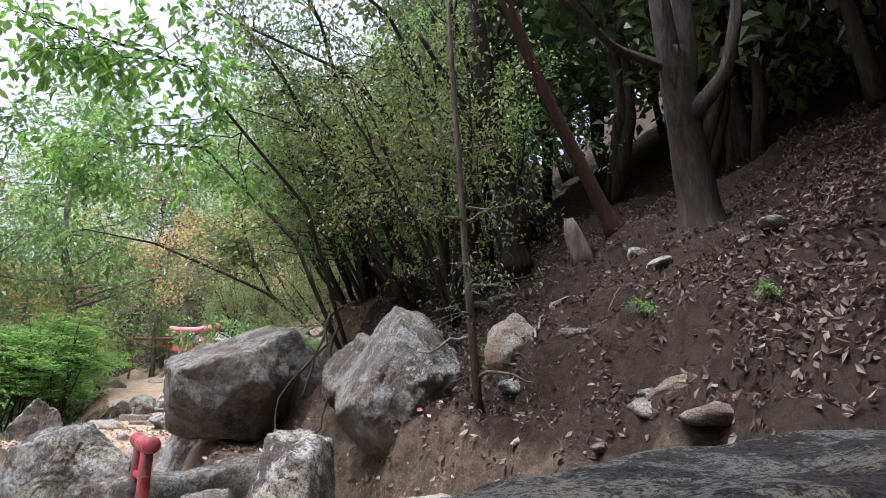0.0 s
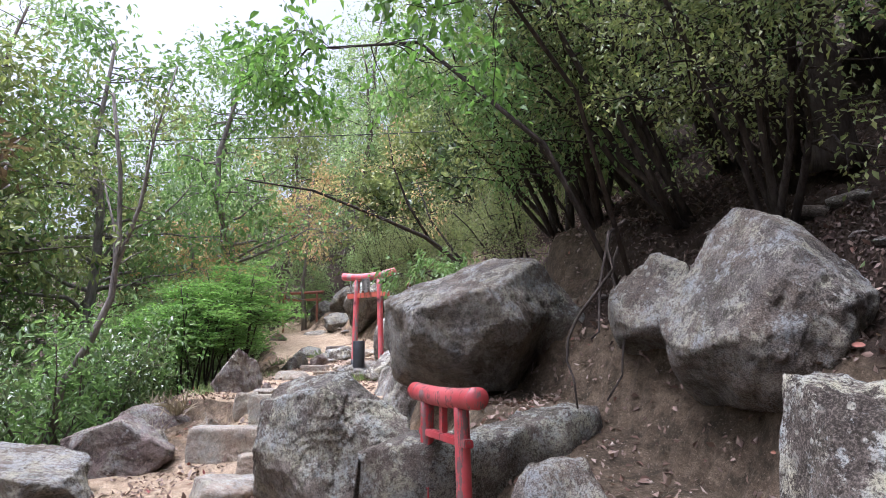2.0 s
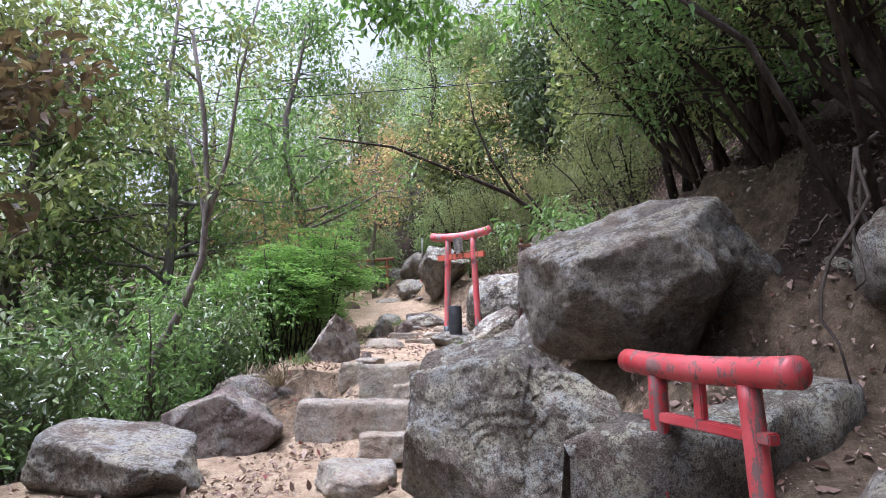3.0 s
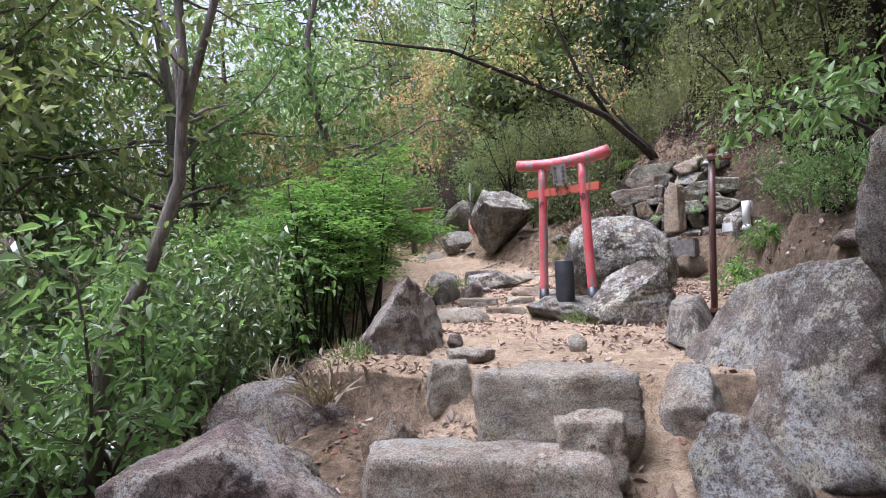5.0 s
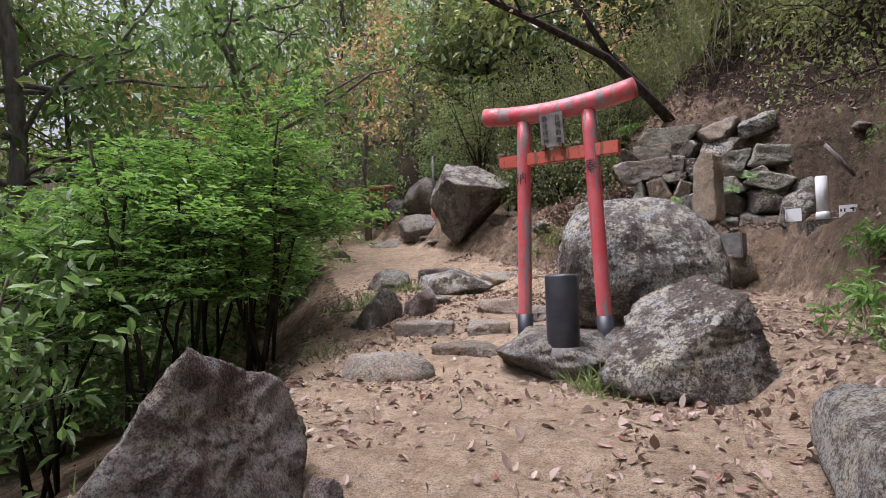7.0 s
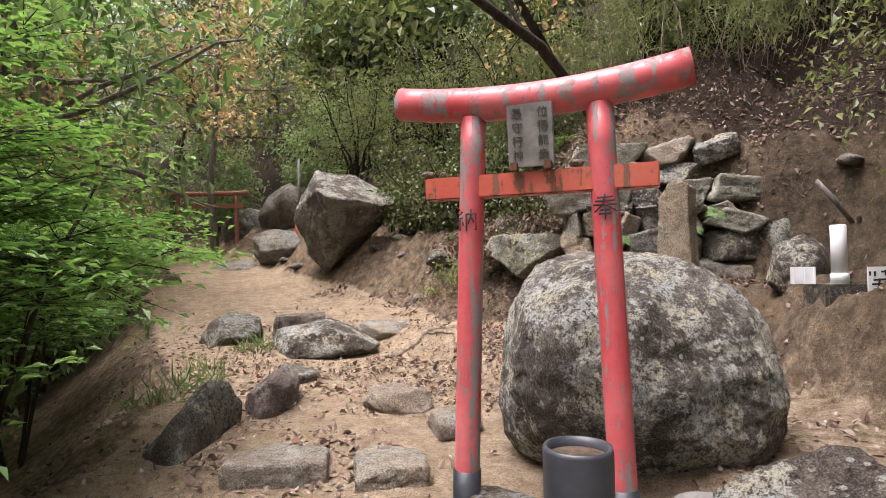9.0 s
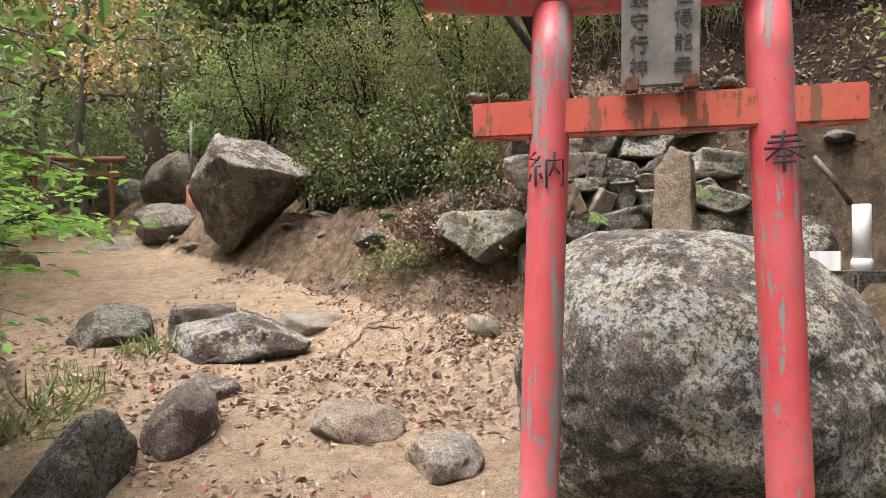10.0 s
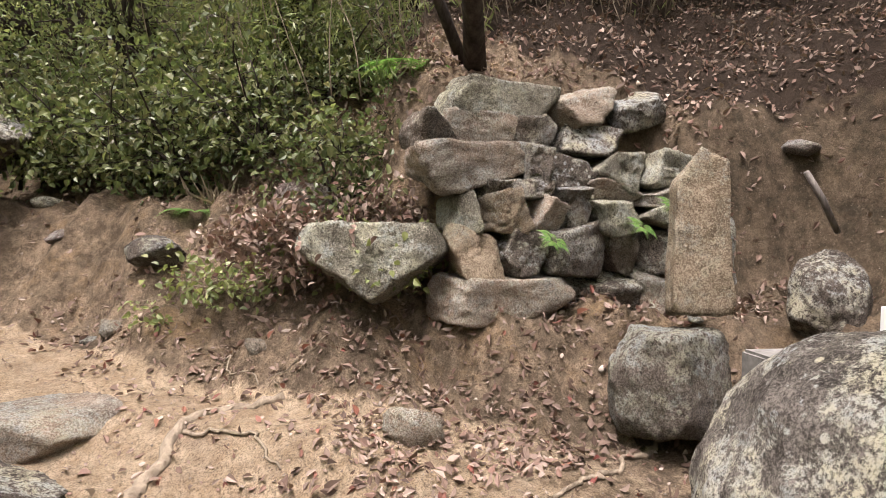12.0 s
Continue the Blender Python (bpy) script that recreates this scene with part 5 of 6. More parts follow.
# grey forked tree at the edge
plant("forked_tree", "slender grey tree with forked bare boughs", "tree", (-8.6, 8.35, ground(-8.6, 8.35)), 431,
      [([(0, 0, 0), (0.1, 0.05, 1.3), (0.4, 0.15, 1.9), (0.62, 0.2, 2.5), (0.66, 0.2, 3.3), (0.62, 0.15, 4.3), (0.5, 0.0, 5.5)], 0.06, 0.025), ([(0.64, 0.2, 2.9), (0.95, 0.2, 3.8), (1.1, 0.2, 4.9), (1.3, 0.3, 6.0)], 0.035, 0.012), ([(0.66, 0.2, 2.7), (0.3, 0.5, 3.6), (-0.2, 0.7, 4.6)], 0.03, 0.012)],
      LEAF_OLIVE, BARK_GREY, per=6, leaf=(0.11, 0.05), fine=True, scatter=0.08, wood="trunk", limbs=8, spread=0.9, twigs=5, start=0.6, rise=0.4, twig_len=0.35)
plant("brown_leaved_tree", "low bough with dull brown withering leaves", "tree", (-7.5, 4.6, ground(-7.5, 4.6)), 441,
      [([(0, 0, 0), (0.0, 0.1, 1.5), (0.1, 0.3, 2.6), (0.55, 0.7, 3.3)], 0.04, 0.012), ([(0, 0, 0), (-0.1, 0.0, 1.5), (-0.2, 0.2, 2.6), (0.0, 0.6, 3.6)], 0.03, 0.01)], LEAF_BROWN, BARK_BROWN, per=13, leaf=(0.13, 0.07), fine=True, scatter=0.08, wood="trunk",
      limbs=12, spread=0.7, twigs=5, start=0.55, rise=0.1, twig_len=0.35, droop=0.5)
# boughs above the gate
plant("leaning_bough_tree", "tree leaning out above the wall with long dark boughs", "tree", (-4.3, 18.3, ground(-4.3, 18.3) - 0.1), 451,
      [([(0, 0, 0), (-0.4, -0.5, 0.35), (-1.0, -1.2, 0.8), (-2.0, -2.0, 1.2), (-3.6, -3.1, 1.8), (-5.2, -3.8, 2.0)], 0.09, 0.018), ([(-0.9, -1.1, 0.75), (-1.5, -1.2, 1.8), (-1.9, -1.3, 2.9), (-2.1, -1.3, 4.2)], 0.05, 0.015), ([(0.1, 0.2, 0), (-0.4, 0.0, 0.6), (-1.1, 0.1, 1.6), (-1.6, 0.3, 3.0)], 0.055, 0.02)],
      LEAF_AUTUMN, BARK_DARK, per=6, leaf=(0.1, 0.055), scatter=0.1, wood="trunk", limbs=9, spread=1.0, twigs=5, start=0.6, rise=0.25, twig_len=0.4)
# shrubs and bamboo grass on the bank beyond the gate
bank_shrub = plant("round_leaved_shrub", "shrub with small rounded dull green leaves on the bank", "shrub", (0, 0, 0), 461, stems_of(RNG, 7, 1.0, (-0.2, -0.2), 0.35, 0.018, 0.006), LEAF_DULL, BARK_DARK,
                   per=6, leaf=(0.075, 0.05), fine=True, scatter=0.09, group="bank shrubs", wood="stem", limbs=9, spread=0.6, twigs=6, start=0.1, rise=0.1, twig_len=0.25, droop=0.3)
scattered([bank_shrub], [(-5.6, 20.0), (-6.2, 20.7), (-5.0, 19.6), (-6.8, 21.4), (-5.8, 21.1), (-4.9, 20.6), (-6.6, 22.4), (-7.6, 23.2), (-5.35, 18.75), (-7.3, 22.0)], 13, 0.75, 1.15)
for k, (x, y) in enumerate([(-6.2, 21.8), (-4.9, 20.9), (-8.6, 24.2), (-3.4, 20.0), (-9.4, 26.4)]):
    place(thicket[1], x, y, 30 * k, 0.75, 0.08)
for x, y in [(-2.95, 13.3), (-2.8, 12.4)]:
    place(broad[1], x, y, 50 * x, 0.38)
ledge_plant = plant("ledge_plant", "small plant with narrow fresh green leaves on the ledge", "plant", (-3.78, 12.98, ground(-3.78, 12.98)), 465, stems_of(RNG, 6, 0.34, (0, 0), 0.16, 0.006, 0.003), LEAF_BRIGHT, TWIG,
                    per=5, leaf=(0.1, 0.03), fine=True, scatter=0.03, group="plants of the ledge", wood="stem", limbs=4, spread=0.14, twigs=2, start=0.4, rise=0.4, twig_len=0.08, droop=0.3)
for x, y, s_ in [(-3.3, 13.9, 0.75), (-3.25, 13.3, 0.8), (-3.72, 12.5, 0.6), (1.42, 3.95, 0.3), (1.9, 3.3, 0.25)]:
    place(ledge_plant, x, y, 70 * x, s_, 0.02)


# ferns
def fern(seed, fronds=9, length=0.42):
    rng = np.random.default_rng(seed)
    t, pos, axis, up, ln = Tubes(), [], [], [], []
    for i in range(fronds):
        a = i * 2 * np.pi / fronds + rng.uniform(-0.3, 0.3)
        L = length * rng.uniform(0.7, 1.1)
        s = np.linspace(0, 1, 16)
        pts = np.stack([np.cos(a) * L * s, np.sin(a) * L * s, L * (0.75 * s - 0.85 * s ** 2)], 1)
        t.add(pts, np.linspace(0.004, 0.001, 16), 3)
        for k in range(3, 16):
            for sd in (-1, 1):
                pos.append(pts[k])
                axis.append((-np.sin(a) * sd + 0.45 * np.cos(a), np.cos(a) * sd + 0.45 * np.sin(a), -0.2))
                up.append((0.1, 0.1, 1))
                ln.append(L * 0.3 * np.sin(np.pi * (k / 16) ** 0.7) + 0.01)
    ln = np.array(ln)
    ob = empty("fern", (0, 0, 0), "bright green fern growing on the bank", "fern", "ferns")
    obj("stalks", t.mesh("stalks"), GRASS, ob)
    obj("fronds", leaf_mesh("fronds", np.array(pos), np.array(axis), np.array(up), ln, ln * 0.3, True, 0.1), LEAF_BRIGHT, ob)
    return ob


ferns = [fern(1), fern(2, 7, 0.34)]
scattered(ferns, [(-4.75, 18.7), (-5.6, 20.1), (-5.1, 19.2), (-6.2, 19.9)], 14, 0.8, 1.1)
for x, y, z in [(-4.45, 17.2, 2.75), (-3.75, 17.05, 2.85), (-3.55, 16.95, 3.0)]:
    copy_thing(ferns[1], Matrix.Translation((x, y, z)) @ Matrix.Rotation(radians(40), 4, "X") @ Matrix.Scale(0.4, 4))


# grass tufts and straw
def blades(seed, n, length, spread, width, mat, name, label):
    rng = np.random.default_rng(seed)
    pos = rng.normal(size=(n, 3)) * spread
    pos[:, 2] = 0
    axis = unit(rng, n) * np.array([1, 1, 0.5]) + np.array([0, 0, 0.9])
    ob = obj(name, leaf_mesh(name, pos, axis, unit(rng, n) + np.array([0, 0, 0.2]), rng.uniform(0.5, 1.1, n) * length, np.full(n, width), True, 0.8), mat)
    return tagged(ob, label, "grass", kind="stuff")


tuft = blades(1, 45, 0.42, 0.07, 0.018, STRAW, "dry_grass_tuft", "bleached dry bamboo grass tuft on a rock")
tuft.location = (-7.25, 9.15, ground(-7.25, 9.15) + 0.12)
for x, y in [(-7.7, 8.9), (-7.45, 9.0), (-7.9, 9.6)]:
    place(tuft, x, y, 70 * x, 0.8)
for k in range(5):
    r_ = np.random.default_rng(500 + k)
    y = r_.uniform(20, 23)
    place(tuft, np.interp(y, FOOT_Y, FOOT_X) + r_.uniform(1.5, 4.5), y, r_.uniform(0, 360), r_.uniform(0.7, 1.3))
green = blades(2, 60, 0.2, 0.1, 0.008, GRASS, "grass_tuft", "small green grass tuft")
green.location = (-5.6, 12.5, ground(-5.6, 12.5))
rng = np.random.default_rng(77)
for x, y in [(-7.35, 10.0), (-7.3, 9.8), (-5.45, 12.4), (-8.8, 15.6), (-8.7, 16.2), (-9.2, 17.2), (-8.9, 16.8), (-8.6, 17.6), (-7.5, 10.6), (-8.0, 13.4)] + [(x, y) for x, y in zip(rng.uniform(-7.5, -1.5, 40), rng.uniform(18.5, 26, 40)) if x > np.interp(y, FOOT_Y, FOOT_X) + 0.8]:
    place(green, x, y, rng.uniform(0, 360), rng.uniform(0.7, 1.6))


# bamboo grass above the wall
def bamboo(seed, n=26):
    rng = np.random.default_rng(seed)
    t, tw = Tubes(), []
    for _ in range(n):
        b = np.array([*rng.normal(size=2) * 0.45, 0])
        e = b + np.array([rng.normal() * 0.35 - 0.25, rng.normal() * 0.3 - 0.2, rng.uniform(1.3, 2.4)])
        line = wander(rng, b, e, 6, 0.05)
        t.add(line, np.linspace(0.007, 0.002, 6), 4)
        for _ in range(16):
            q = rng.uniform(0.3, 1)
            p = b + (e - b) * q
            tw.append((p, p + unit(rng, 1)[0] * 0.2))
    ob = empty("bamboo_grass", (0, 0, 0), "slender green bamboo grass on the slope", "bamboo", "bamboo grass")
    obj("canes", t.mesh("canes"), TWIG, ob)
    obj("leaves", leaves_on(rng, tw, 5, 0.06, 0.13, 0.018, False, 0.0, 0.5), LEAF_OLIVE, ob)
    return ob


bam = [bamboo(1), bamboo(2)]
scattered(bam, [(-3.2, 18.9), (-4.2, 19.4), (-2.4, 18.6), (-3.4, 20.2), (-5.0, 19.9), (-2.0, 19.8), (-4.4, 20.9), (-5.9, 21.4), (-2.8, 21.4), (-6.6, 22.8), (-1.4, 18.9), (-5.3, 22.6)], 15, 0.8, 1.15)


# fallen leaves
def litter(name, label, seed, n, where, mat, length=(0.05, 0.12), lift=0.012, fine=True):
    rng = np.random.default_rng(seed)
    x, y = where(rng, n)
    z = land(x, y)[0]
    e = 0.05
    gx, gy = (land(x + e, y)[0] - z) / e, (land(x, y + e)[0] - z) / e
    up = np.stack([-gx, -gy, np.ones_like(gx)], 1)
    up = up / np.linalg.norm(up, axis=1)[:, None] + unit(rng, len(x)) * 0.5
    a = unit(rng, len(x))
    axis = a - up * (a * up).sum(1)[:, None]
    L = rng.uniform(*length, len(x))
    pos = np.stack([x, y, z + lift], 1)
    me = leaf_mesh(name, pos, axis, up, L, L * rng.uniform(0.38, 0.6, len(x)), fine, rng.uniform(-0.35, 0.6, len(x)))
    return tagged(obj(name, me, mat), label, "leaves", kind="stuff")


def on_path(rng, n):
    x, y = rng.uniform(-9, 0.5, n * 3), rng.uniform(0, 22, n * 3)
    z, sand, humus = land(x, y)
    clump = fbm(np.stack([x * 1.3, y * 1.3, 0 * x], 1), 55, 3)
    keep = (rng.uniform(size=len(x)) < np.clip(0.1 + 0.9 * smooth(0.0, 0.6, clump), 0, 1)) & (humus < 0.6)
    return x[keep][:n], y[keep][:n]


def on_slope(rng, n):
    x, y = np.concatenate([rng.uniform(-12, 6, n), rng.uniform(-1.5, 5, n * 2)]), np.concatenate([rng.uniform(0, 24, n), rng.uniform(2, 10, n * 2)])
    mix = rng.permutation(len(x))
    x, y = x[mix], y[mix]
    z, sand, humus = land(x, y)
    keep = rng.uniform(size=len(x)) < humus * np.clip(0.25 + 0.9 * smooth(-0.2, 0.5, fbm(np.stack([x, y, 0 * x], 1), 56, 3)), 0, 1)
    return x[keep][:n], y[keep][:n]


litter("fallen_leaves", "dry brown fallen leaves on the sandy path", 1, 12500, on_path, LEAF_DRY, (0.022, 0.062))
litter("fallen_leaves", "rust-red fallen leaves on the sandy path", 2, 520, on_path, LEAF_RUST, (0.04, 0.085))
litter("leaf_litter", "thick dry leaf litter on the slope", 3, 52000, on_slope, LEAF_DRY_SHADED, (0.03, 0.07), 0.015, False)
litter("fallen_leaves", "dry brown leaves gathered at the foot of the bank", 6, 2000, lambda r, n: (r.uniform(-7.2, -3.6, n), r.uniform(15.2, 19.6, n)), LEAF_DRY, (0.026, 0.065))
litter("fallen_leaves", "rust-red leaves gathered at the foot of the bank", 7, 170, lambda r, n: (r.uniform(-6.8, -3.8, n), r.uniform(15.4, 18.2, n)), LEAF_RUST, (0.04, 0.085))
litter("fallen_leaves", "dry brown leaves beside the gate rock", 8, 800, lambda r, n: (r.uniform(-5.2, -3.2, n), r.uniform(10.2, 14.6, n)), LEAF_DRY, (0.03, 0.075))
litter("leaf_litter", "dry leaf litter on the slope above the wall", 9, 16000, lambda r, n: (r.uniform(-6.0, 0.5, n), r.uniform(16.4, 22, n)), LEAF_DRY, (0.03, 0.085), 0.02, False)
litter("leaf_litter", "dry leaf litter below the huge boulder", 10, 1200, lambda r, n: (r.uniform(-2.9, 0.3, n), r.uniform(3.6, 7.6, n)), LEAF_DRY, (0.04, 0.1), 0.015, False)
litter("fallen_leaves", "dry brown leaves caught between the edging rocks", 11, 1500, lambda r, n: (r.uniform(-10.2, -7.6, n), r.uniform(12.6, 19.0, n)), LEAF_DRY, (0.03, 0.08))
litter("pine_needles", "brown needles and twig bits strewn on the path", 4, 9000, on_path, LEAF_DRY, (0.03, 0.1), 0.006)


# roots and fallen sticks
def root(name, label, pts, r0, r1, mat, lift=0.01):
    line = np.array(pts, float)
    s = np.linspace(0, len(line) - 1, len(line) * 7)
    xy = np.stack([np.interp(s, np.arange(len(line)), line[:, k]) for k in range(2)], 1)
    rng = np.random.default_rng(len(pts) * 7 + int(abs(line[0, 0]) * 100))
    xy += np.cumsum(rng.normal(size=xy.shape), 0) * 0.02
    z = land(xy[:, 0], xy[:, 1])[0] + lift
    t = Tubes()
    t.add(np.column_stack([xy, z]), np.linspace(r0, r1, len(xy)), 8, rough=0.25)
    return tagged(obj(name, t.mesh(name), mat), label, name.replace("_", " "))


root("root", "thick bare tree root across the path and up the bank", [(-6.04, 17.85), (-6.46, 17.95), (-6.71, 17.71), (-6.89, 17.51), (-7.07, 17.24), (-7.13, 17.04)], 0.03, 0.042, TWIG, -0.005)
root("root", "thin bare tree root on the path", [(-4.33, 16.41), (-4.57, 16.35), (-4.81, 16.34), (-5.1, 16.23), (-5.5, 16.1)], 0.02, 0.01, TWIG)
root("root", "thin root beside the path", [(-6.6, 17.75), (-6.3, 17.5), (-6.35, 17.2)], 0.014, 0.006, TWIG)
root("fallen_stick", "bare fallen stick on the slope", [(0.75, 4.6), (0.95, 4.9), (0.8, 5.3)], 0.012, 0.006, BARK_GREY, 0.04)
for i in range(26):
    rng = np.random.default_rng(900 + i)
    x, y = rng.uniform(-8.5, 2.5), rng.uniform(3, 20)
    a, L = rng.uniform(0, 6.28), rng.uniform(0.15, 0.5)
    root("fallen_stick", "bare fallen stick lying on the ground", [(x, y), (x + np.cos(a) * L, y + np.sin(a) * L), (x + np.cos(a + 0.3) * L * 1.8, y + np.sin(a + 0.3) * L * 1.8)], 0.007, 0.003, TWIG, 0.01)["group"] = "fallen sticks"


# grit
def grit(seed, n):
    rng = np.random.default_rng(seed)
    x, y = rng.uniform(-9, 0.5, n * 2), rng.uniform(1, 21, n * 2)
    z, sand, humus = land(x, y)
    keep = humus < 0.7
    x, y, z = x[keep][:n], y[keep][:n], z[keep][:n]
    d = np.array([[1, 0, 0], [-1, 0, 0], [0, 1, 0], [0, -1, 0], [0, 0, 1], [0, 0, -1]], float)
    f = np.array([[0, 2, 4], [2, 1, 4], [1, 3, 4], [3, 0, 4], [2, 0, 5], [1, 2, 5], [3, 1, 5], [0, 3, 5]])
    r = rng.uniform(0.004, 0.011, len(x)) * (1 + 2.2 * (rng.uniform(size=len(x)) < 0.06))
    v = np.stack([x, y, z], 1)[:, None, :] + d[None] * r[:, None, None] * rng.uniform(0.6, 1.2, (len(x), 6, 1))
    faces = (f[None] + (np.arange(len(x)) * 6)[:, None, None]).reshape(-1, 3)
    return tagged(obj("grit", mesh_np("grit", v.reshape(-1, 3), faces), GRIT), "loose pale gravel and crumbs of earth", "gravel", kind="stuff")


grit(5, 7000)

plant("hanging_shrub", "shrub hanging thin leafy twigs out from the bank", "shrub", (-2.7, 10.2, ground(-2.7, 10.2)), 471, [([(0, 0, 0), (-0.5, -0.2, 0.7), (-1.1, -0.5, 1.0), (-1.5, -0.7, 0.9)], 0.02, 0.005), ([(0, 0, 0), (-0.3, 0.3, 0.9), (-0.9, 0.4, 1.4)], 0.02, 0.005)],
      LEAF_GREEN, BARK_DARK, per=7, leaf=(0.11, 0.045), fine=True, scatter=0.05, wood="stem", limbs=9, spread=0.5, twigs=4, start=0.5, rise=-0.2, twig_len=0.25, droop=0.6)


# stones stuck in the banks
def bank_stones(seed, n):
    rng = np.random.default_rng(seed)
    shapes = [rock_mesh("stone", (0.3, 0.26, 0.2), 600 + k, level=2, rough=0.06) for k in range(5)]
    mats = [ROCK_GREY, ROCK_DARK, ROCK_EARTHY, ROCK_MOSSY, ROCK_BROWN]
    for me, mat in zip(shapes, mats):
        me.materials.append(mat)
    made = 0
    while made < n:
        y = rng.uniform(2.5, 24)
        x = np.interp(y, FOOT_Y, FOOT_X) + rng.uniform(0.15, 2.6)
        if rng.uniform() > 0.6 and y > 9:
            continue
        if -5.4 < x < -3.6 and 16.9 < y < 18.4:
            continue
        ob = new("stone", shapes[int(rng.integers(5))])
        s = rng.uniform(0.25, 1.25)
        ob.location, ob.scale, ob.rotation_euler = (x, y, ground(x, y) - 0.02 * s), (s * 1.3, s, s * 0.7), (rng.uniform(-0.4, 0.4), rng.uniform(-0.4, 0.4), rng.uniform(0, 6.28))
        tagged(ob, "rough stone stuck in the earth bank", "rock", "stones in the bank")
        made += 1


bank_stones(3, 90)

dry_creeper = plant("withered_creeper", "withered creeper with brown and dull green leaves on the bank", "creeper", (-5.45, 18.35, ground(-5.45, 18.35)), 481, [([(0, 0, 0), (0.0, -0.15, 0.15), (-0.1, -0.35, 0.05)], 0.008, 0.003), ([(0, 0, 0), (0.25, -0.05, 0.25), (0.45, -0.25, 0.15)], 0.008, 0.003), ([(0, 0, 0), (-0.3, 0, 0.25), (-0.55, -0.1, 0.2)], 0.008, 0.003)],
      LEAF_DRY, TWIG, per=10, leaf=(0.065, 0.04), fine=True, scatter=0.07, wood="stem", limbs=9, spread=0.35, twigs=4, start=0.1, rise=0.3, twig_len=0.2, droop=0.3)
leafy_creeper = plant("withered_creeper", "leafy creeper hanging over the pointed rock", "creeper", (-5.2, 18.1, ground(-5.2, 18.1) + 0.1), 482, [([(0, 0, 0), (-0.1, -0.2, 0.1), (-0.15, -0.4, -0.1)], 0.008, 0.003), ([(0, 0, 0), (0.15, -0.25, 0.05), (0.2, -0.4, -0.15)], 0.008, 0.003)],
      LEAF_OLIVE, TWIG, per=7, leaf=(0.06, 0.042), fine=True, scatter=0.06, wood="stem", limbs=8, spread=0.3, twigs=4, start=0.1, rise=0.2, twig_len=0.18, droop=0.3)
for k, (x, y) in enumerate([(-5.75, 18.5), (-5.95, 18.85), (-5.45, 18.7), (-6.15, 19.0), (-5.2, 18.6)]):
    copy_thing(dry_creeper if k % 2 == 0 else leafy_creeper, Matrix.Translation((x, y, ground(x, y) + 0.02)) @ Matrix.Rotation(k * 1.3, 4, "Z"))


# ---- made things ----
def lathe(profile, sides=28):
    """A turned shape from radii and heights."""
    v = [(r * math.cos(2 * math.pi * k / sides), r * math.sin(2 * math.pi * k / sides), z) for r, z in profile for k in range(sides)]
    f = [(i * sides + k, i * sides + (k + 1) % sides, (i + 1) * sides + (k + 1) % sides, (i + 1) * sides + k) for i in range(len(profile) - 1) for k in range(sides)]
    return mesh_np("turned", v, f)


drum = empty("offering_pot", (-5.8, 12.88, 1.22), "tall black plastic pipe standing as an offering pot", "pot", turn=10)
obj("pipe", lathe([(0.118, 0.08), (0.122, 0.1), (0.122, 0.62), (0.118, 0.635), (0.108, 0.635), (0.106, 0.6)]), BLACK_PIPE, drum)
obj("foot", lathe([(0.0, 0.0), (0.126, 0.0), (0.128, 0.04), (0.124, 0.1), (0.117, 0.1)]), CONCRETE, drum, "bare concrete foot")
obj("filling", lathe([(0.108, 0.6), (0.07, 0.607), (0.03, 0.6), (0.0, 0.606)]), ASH, drum, "earth and ash filling")
bowl = empty("stone_bowl", (-5.2, 13.24, 1.38), "small round grey stone bowl", "bowl")
obj("bowl", lathe([(0.0, 0.0), (0.11, 0.0), (0.145, 0.05), (0.15, 0.12), (0.135, 0.125), (0.11, 0.08), (0.0, 0.05)]), CONCRETE, bowl)

post = empty("iron_post", (-4.33, 10.86, 1.2), "rusty brown iron post with small brackets", "post")
obj("pole", cyl([(0, 0, -0.55), (0.05, 0.0, 0.8), (0.085, 0, 1.48)], 0.029, 16), RUST_POST, post)
obj("cap", cyl([(0.085, 0, 1.47), (0.088, 0, 1.54)], 0.032, 16), RUST, post, "weathered rusty cap")
for z, s in ((1.42, 0.2), (0.08, 0.16)):
    b = part("bracket", bar(s, 0.03, 0.035, 0.003), RUST, post, "flat rusty bracket")
    b.location = (0.06 + 0.055 * z, -0.03, z)

vase = empty("white_pipe_vase", (-3.16, 15.6, 2.3), "white plastic pipe used as a flower vase", "vase")
obj("tube", lathe([(0.0, 0.06), (0.058, 0.06), (0.058, 0.47), (0.051, 0.475), (0.048, 0.45), (0.048, 0.1)]), WHITE_PVC, vase)
obj("collar", lathe([(0.0, 0.0), (0.068, 0.0), (0.068, 0.07), (0.06, 0.085), (0.058, 0.085)]), WHITE_PVC, vase)
block = part("stone_block", bar(0.5, 0.34, 0.24, 0.02), ROCK_DARK, None)
block.location = (-3.12, 15.6, 2.18)
tagged(block, "squared dark stone block on the ledge", "block")
block2 = part("stone_block", bar(0.6, 0.36, 0.4, 0.03), ROCK_EARTHY, None)
block2.location = (-3.05, 15.45, 1.88)
tagged(block2, "earth-stained squared block of the ledge", "block")
block3 = part("stone_block", bar(0.34, 0.24, 0.3, 0.015), CONCRETE, None)
block3.location, block3.rotation_euler[2] = (-4.05, 15.9, 2.06), radians(-25)
tagged(block3, "grey concrete block on the ground", "block")
holder = empty("candle_box", (-3.44, 15.62, 2.3), "small white plastic candle box with open front", "box", turn=-15)
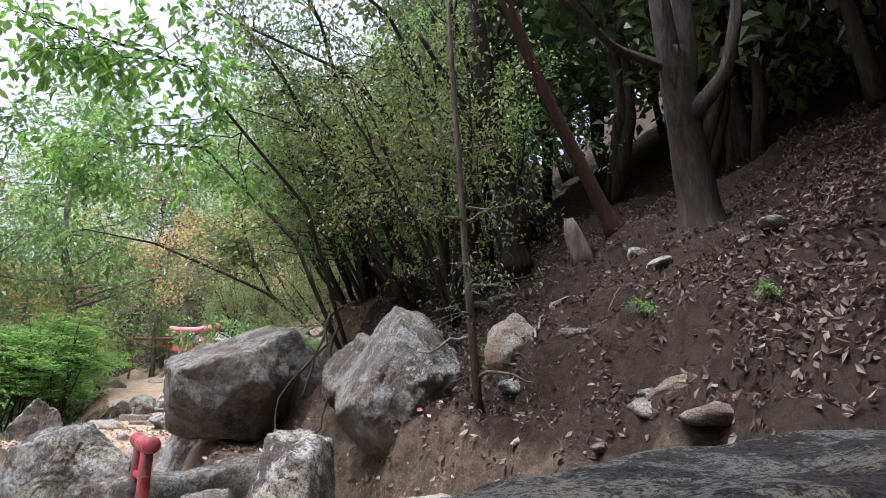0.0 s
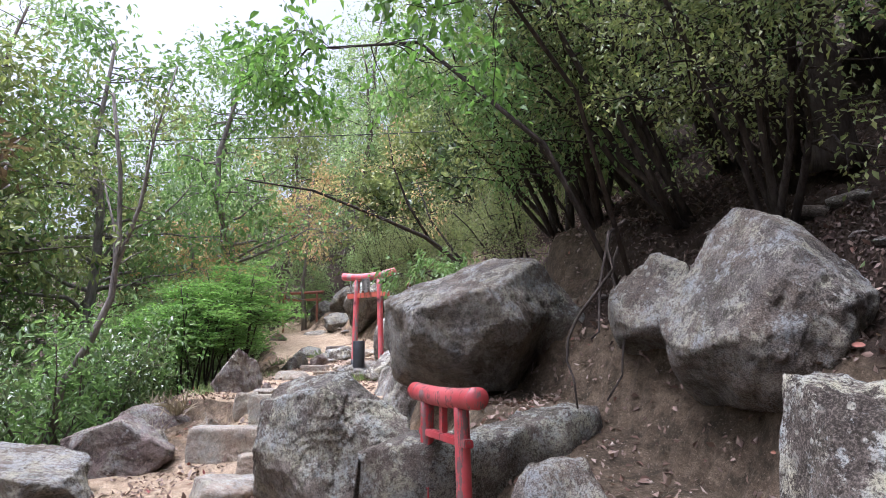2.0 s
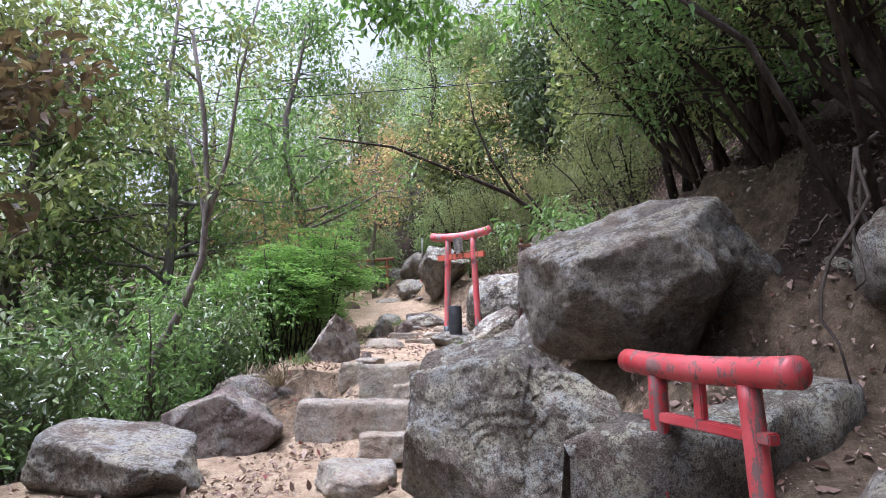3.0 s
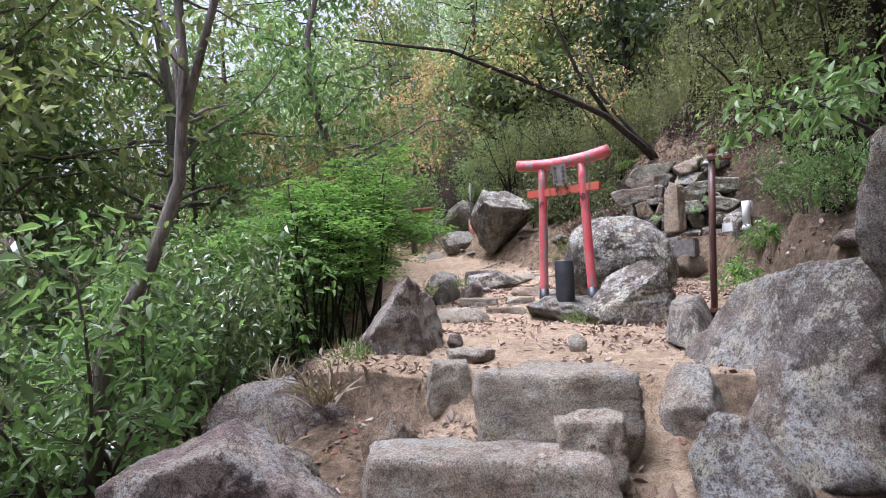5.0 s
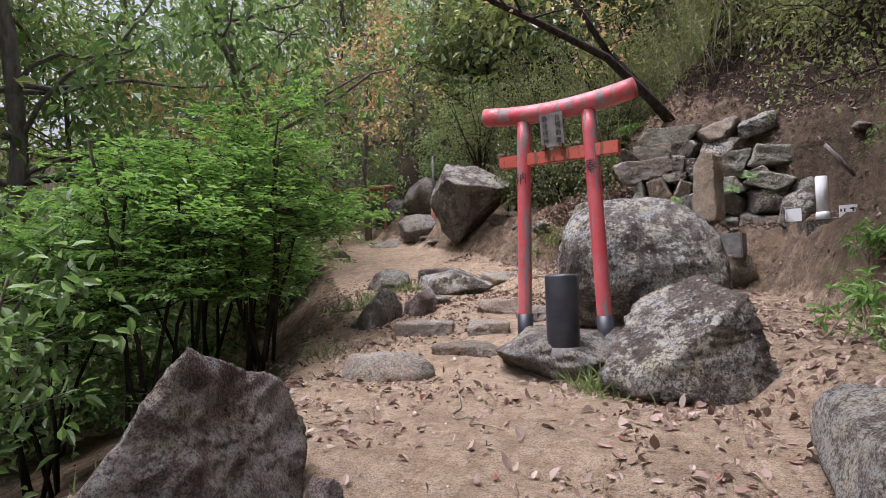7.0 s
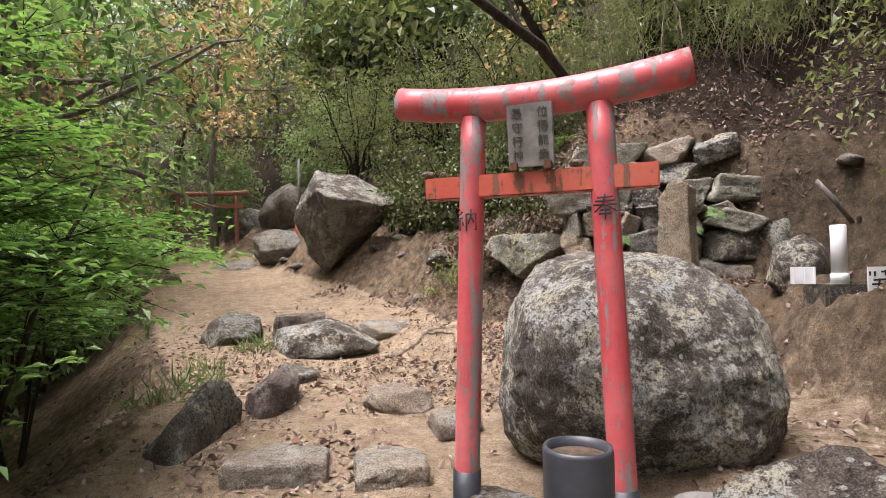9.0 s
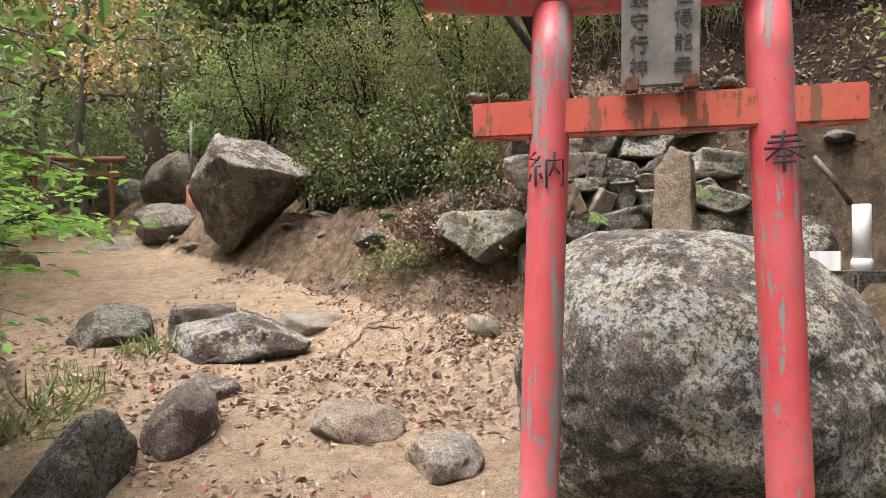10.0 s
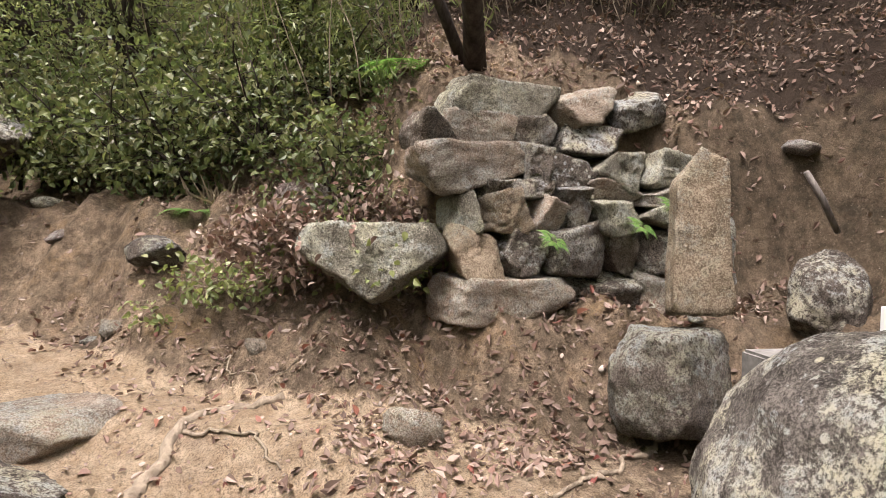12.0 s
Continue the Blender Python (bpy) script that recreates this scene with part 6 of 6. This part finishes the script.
for x, y, sx, sy in ((-0.09, 0, 0.012, 0.14), (0.09, 0, 0.012, 0.14), (0, 0.065, 0.18, 0.012), (0.05, -0.03, 0.09, 0.01)):
    p = part("panel", bar(sx, sy, 0.17, 0.002), WHITE_PVC, holder)
    p.location = (x * 0.8, y * 0.8, 0.07)
    p.scale = (0.8, 0.8, 0.82)
sign = empty("small_sign", (-2.99, 15.4, 2.3), "small white sign with black brush writing", "sign", turn=-10)
part("board", bar(0.16, 0.015, 0.27, 0.002), WHITE_PVC, sign)
strokes("writing", sign, [[(0.2, 0.05), (0.2, 0.2)], [(0.35, 0.05), (0.35, 0.22)], [(0.55, 0.06), (0.8, 0.06)], [(0.68, 0.0), (0.68, 0.2)], [(0.3, 0.35), (0.75, 0.32)], [(0.25, 0.5), (0.8, 0.48)], [(0.5, 0.3), (0.45, 0.62)],
        [(0.3, 0.68), (0.72, 0.66)], [(0.28, 0.82), (0.76, 0.8)], [(0.52, 0.62), (0.52, 0.98)]], 0.22, (0, -0.009, 0), INK, 0, 0.08)
stump = empty("tree_stump", (1.62, 6.4, 3.0), "old grey broken tree stump in the leaf litter", "stump")
t = Tubes()
t.add([(0, 0, -0.1), (-0.05, -0.02, 0.2), (-0.12, -0.05, 0.45), (-0.16, -0.06, 0.62)], [0.17, 0.13, 0.1, 0.05], 14, rough=0.5, seed=4)
obj("stump", t.mesh("stump"), BARK_BROWN, stump)
log = empty("broken_branch", (-2.72, 16.35, 2.95), "broken grey branch leaning on the earth bank", "branch")
t = Tubes()
t.add([(-0.12, 0.05, 0.3), (0.0, 0, 0.12), (0.14, -0.05, -0.12)], [0.02, 0.024, 0.02], 10, rough=0.3)
obj("branch", t.mesh("branch"), BARK_GREY, log)
t = Tubes()
s = np.linspace(0, 1, 24)[:, None]
a, b = np.array([[-30.0, 10.0, 7.3]]), np.array([[6.0, 21.5, 9.6]])
t.add(a + (b - a) * s - np.array([[0, 0, 1.0]]) * (0.6 * 4 * s * (1 - s)), 0.012, 6)
tagged(obj("overhead_cable", t.mesh("overhead_cable"), CABLE), "thin black overhead cable among the trees", "cable")
for x, y, s_ in ((-6.36, 13.76, 0.05), (-6.28, 13.72, 0.03), (-5.66, 13.5, 0.05)):
    rock("pebble", (x, y, 2.945 + s_ * 0.2), (s_ * 1.4, s_, s_ * 0.7), ROCK_PALE, "small pale pebble lying on the red tie beam", 800 + int(s_ * 1000), level=2, group="offering pebbles", category="pebble")
wood_post = empty("wooden_stake", (-4.35, 6.95, 0.2), "short grey wooden stake by the boulder", "stake")
obj("stake", cyl([(0, 0, -0.1), (0, 0, 0.45)], 0.035, 8), OLD_WOOD, wood_post)
pipe_far = empty("red_marker_post", (-10.05, 24.3, 2.7), "short rust-red marker post on the bank", "post")
obj("post", cyl([(0, 0, -0.2), (0, 0, 1.1)], 0.1, 14), PAINT_FADED, pipe_far)
obj("rod", cyl([(0, 0, 1.05), (0, 0, 2.4)], 0.03, 8), OLD_WOOD, pipe_far)
# creepers hanging beside the boulder
for k, (p, q) in enumerate((((-1.35, 6.9, 2.6), (-1.75, 6.3, 1.05)), ((-1.25, 7.0, 2.5), (-1.5, 6.5, 1.1)), ((-1.2, 6.9, 2.7), (-1.6, 6.5, 1.6)))):
    t = Tubes()
    t.add(wander(np.random.default_rng(k), p, q, 9, 0.12), np.linspace(0.018, 0.008, 9), 6)
    tagged(obj("creeper", t.mesh("creeper"), BARK_DARK), "bare hanging creeper stem beside the boulder", "creeper", "creepers")
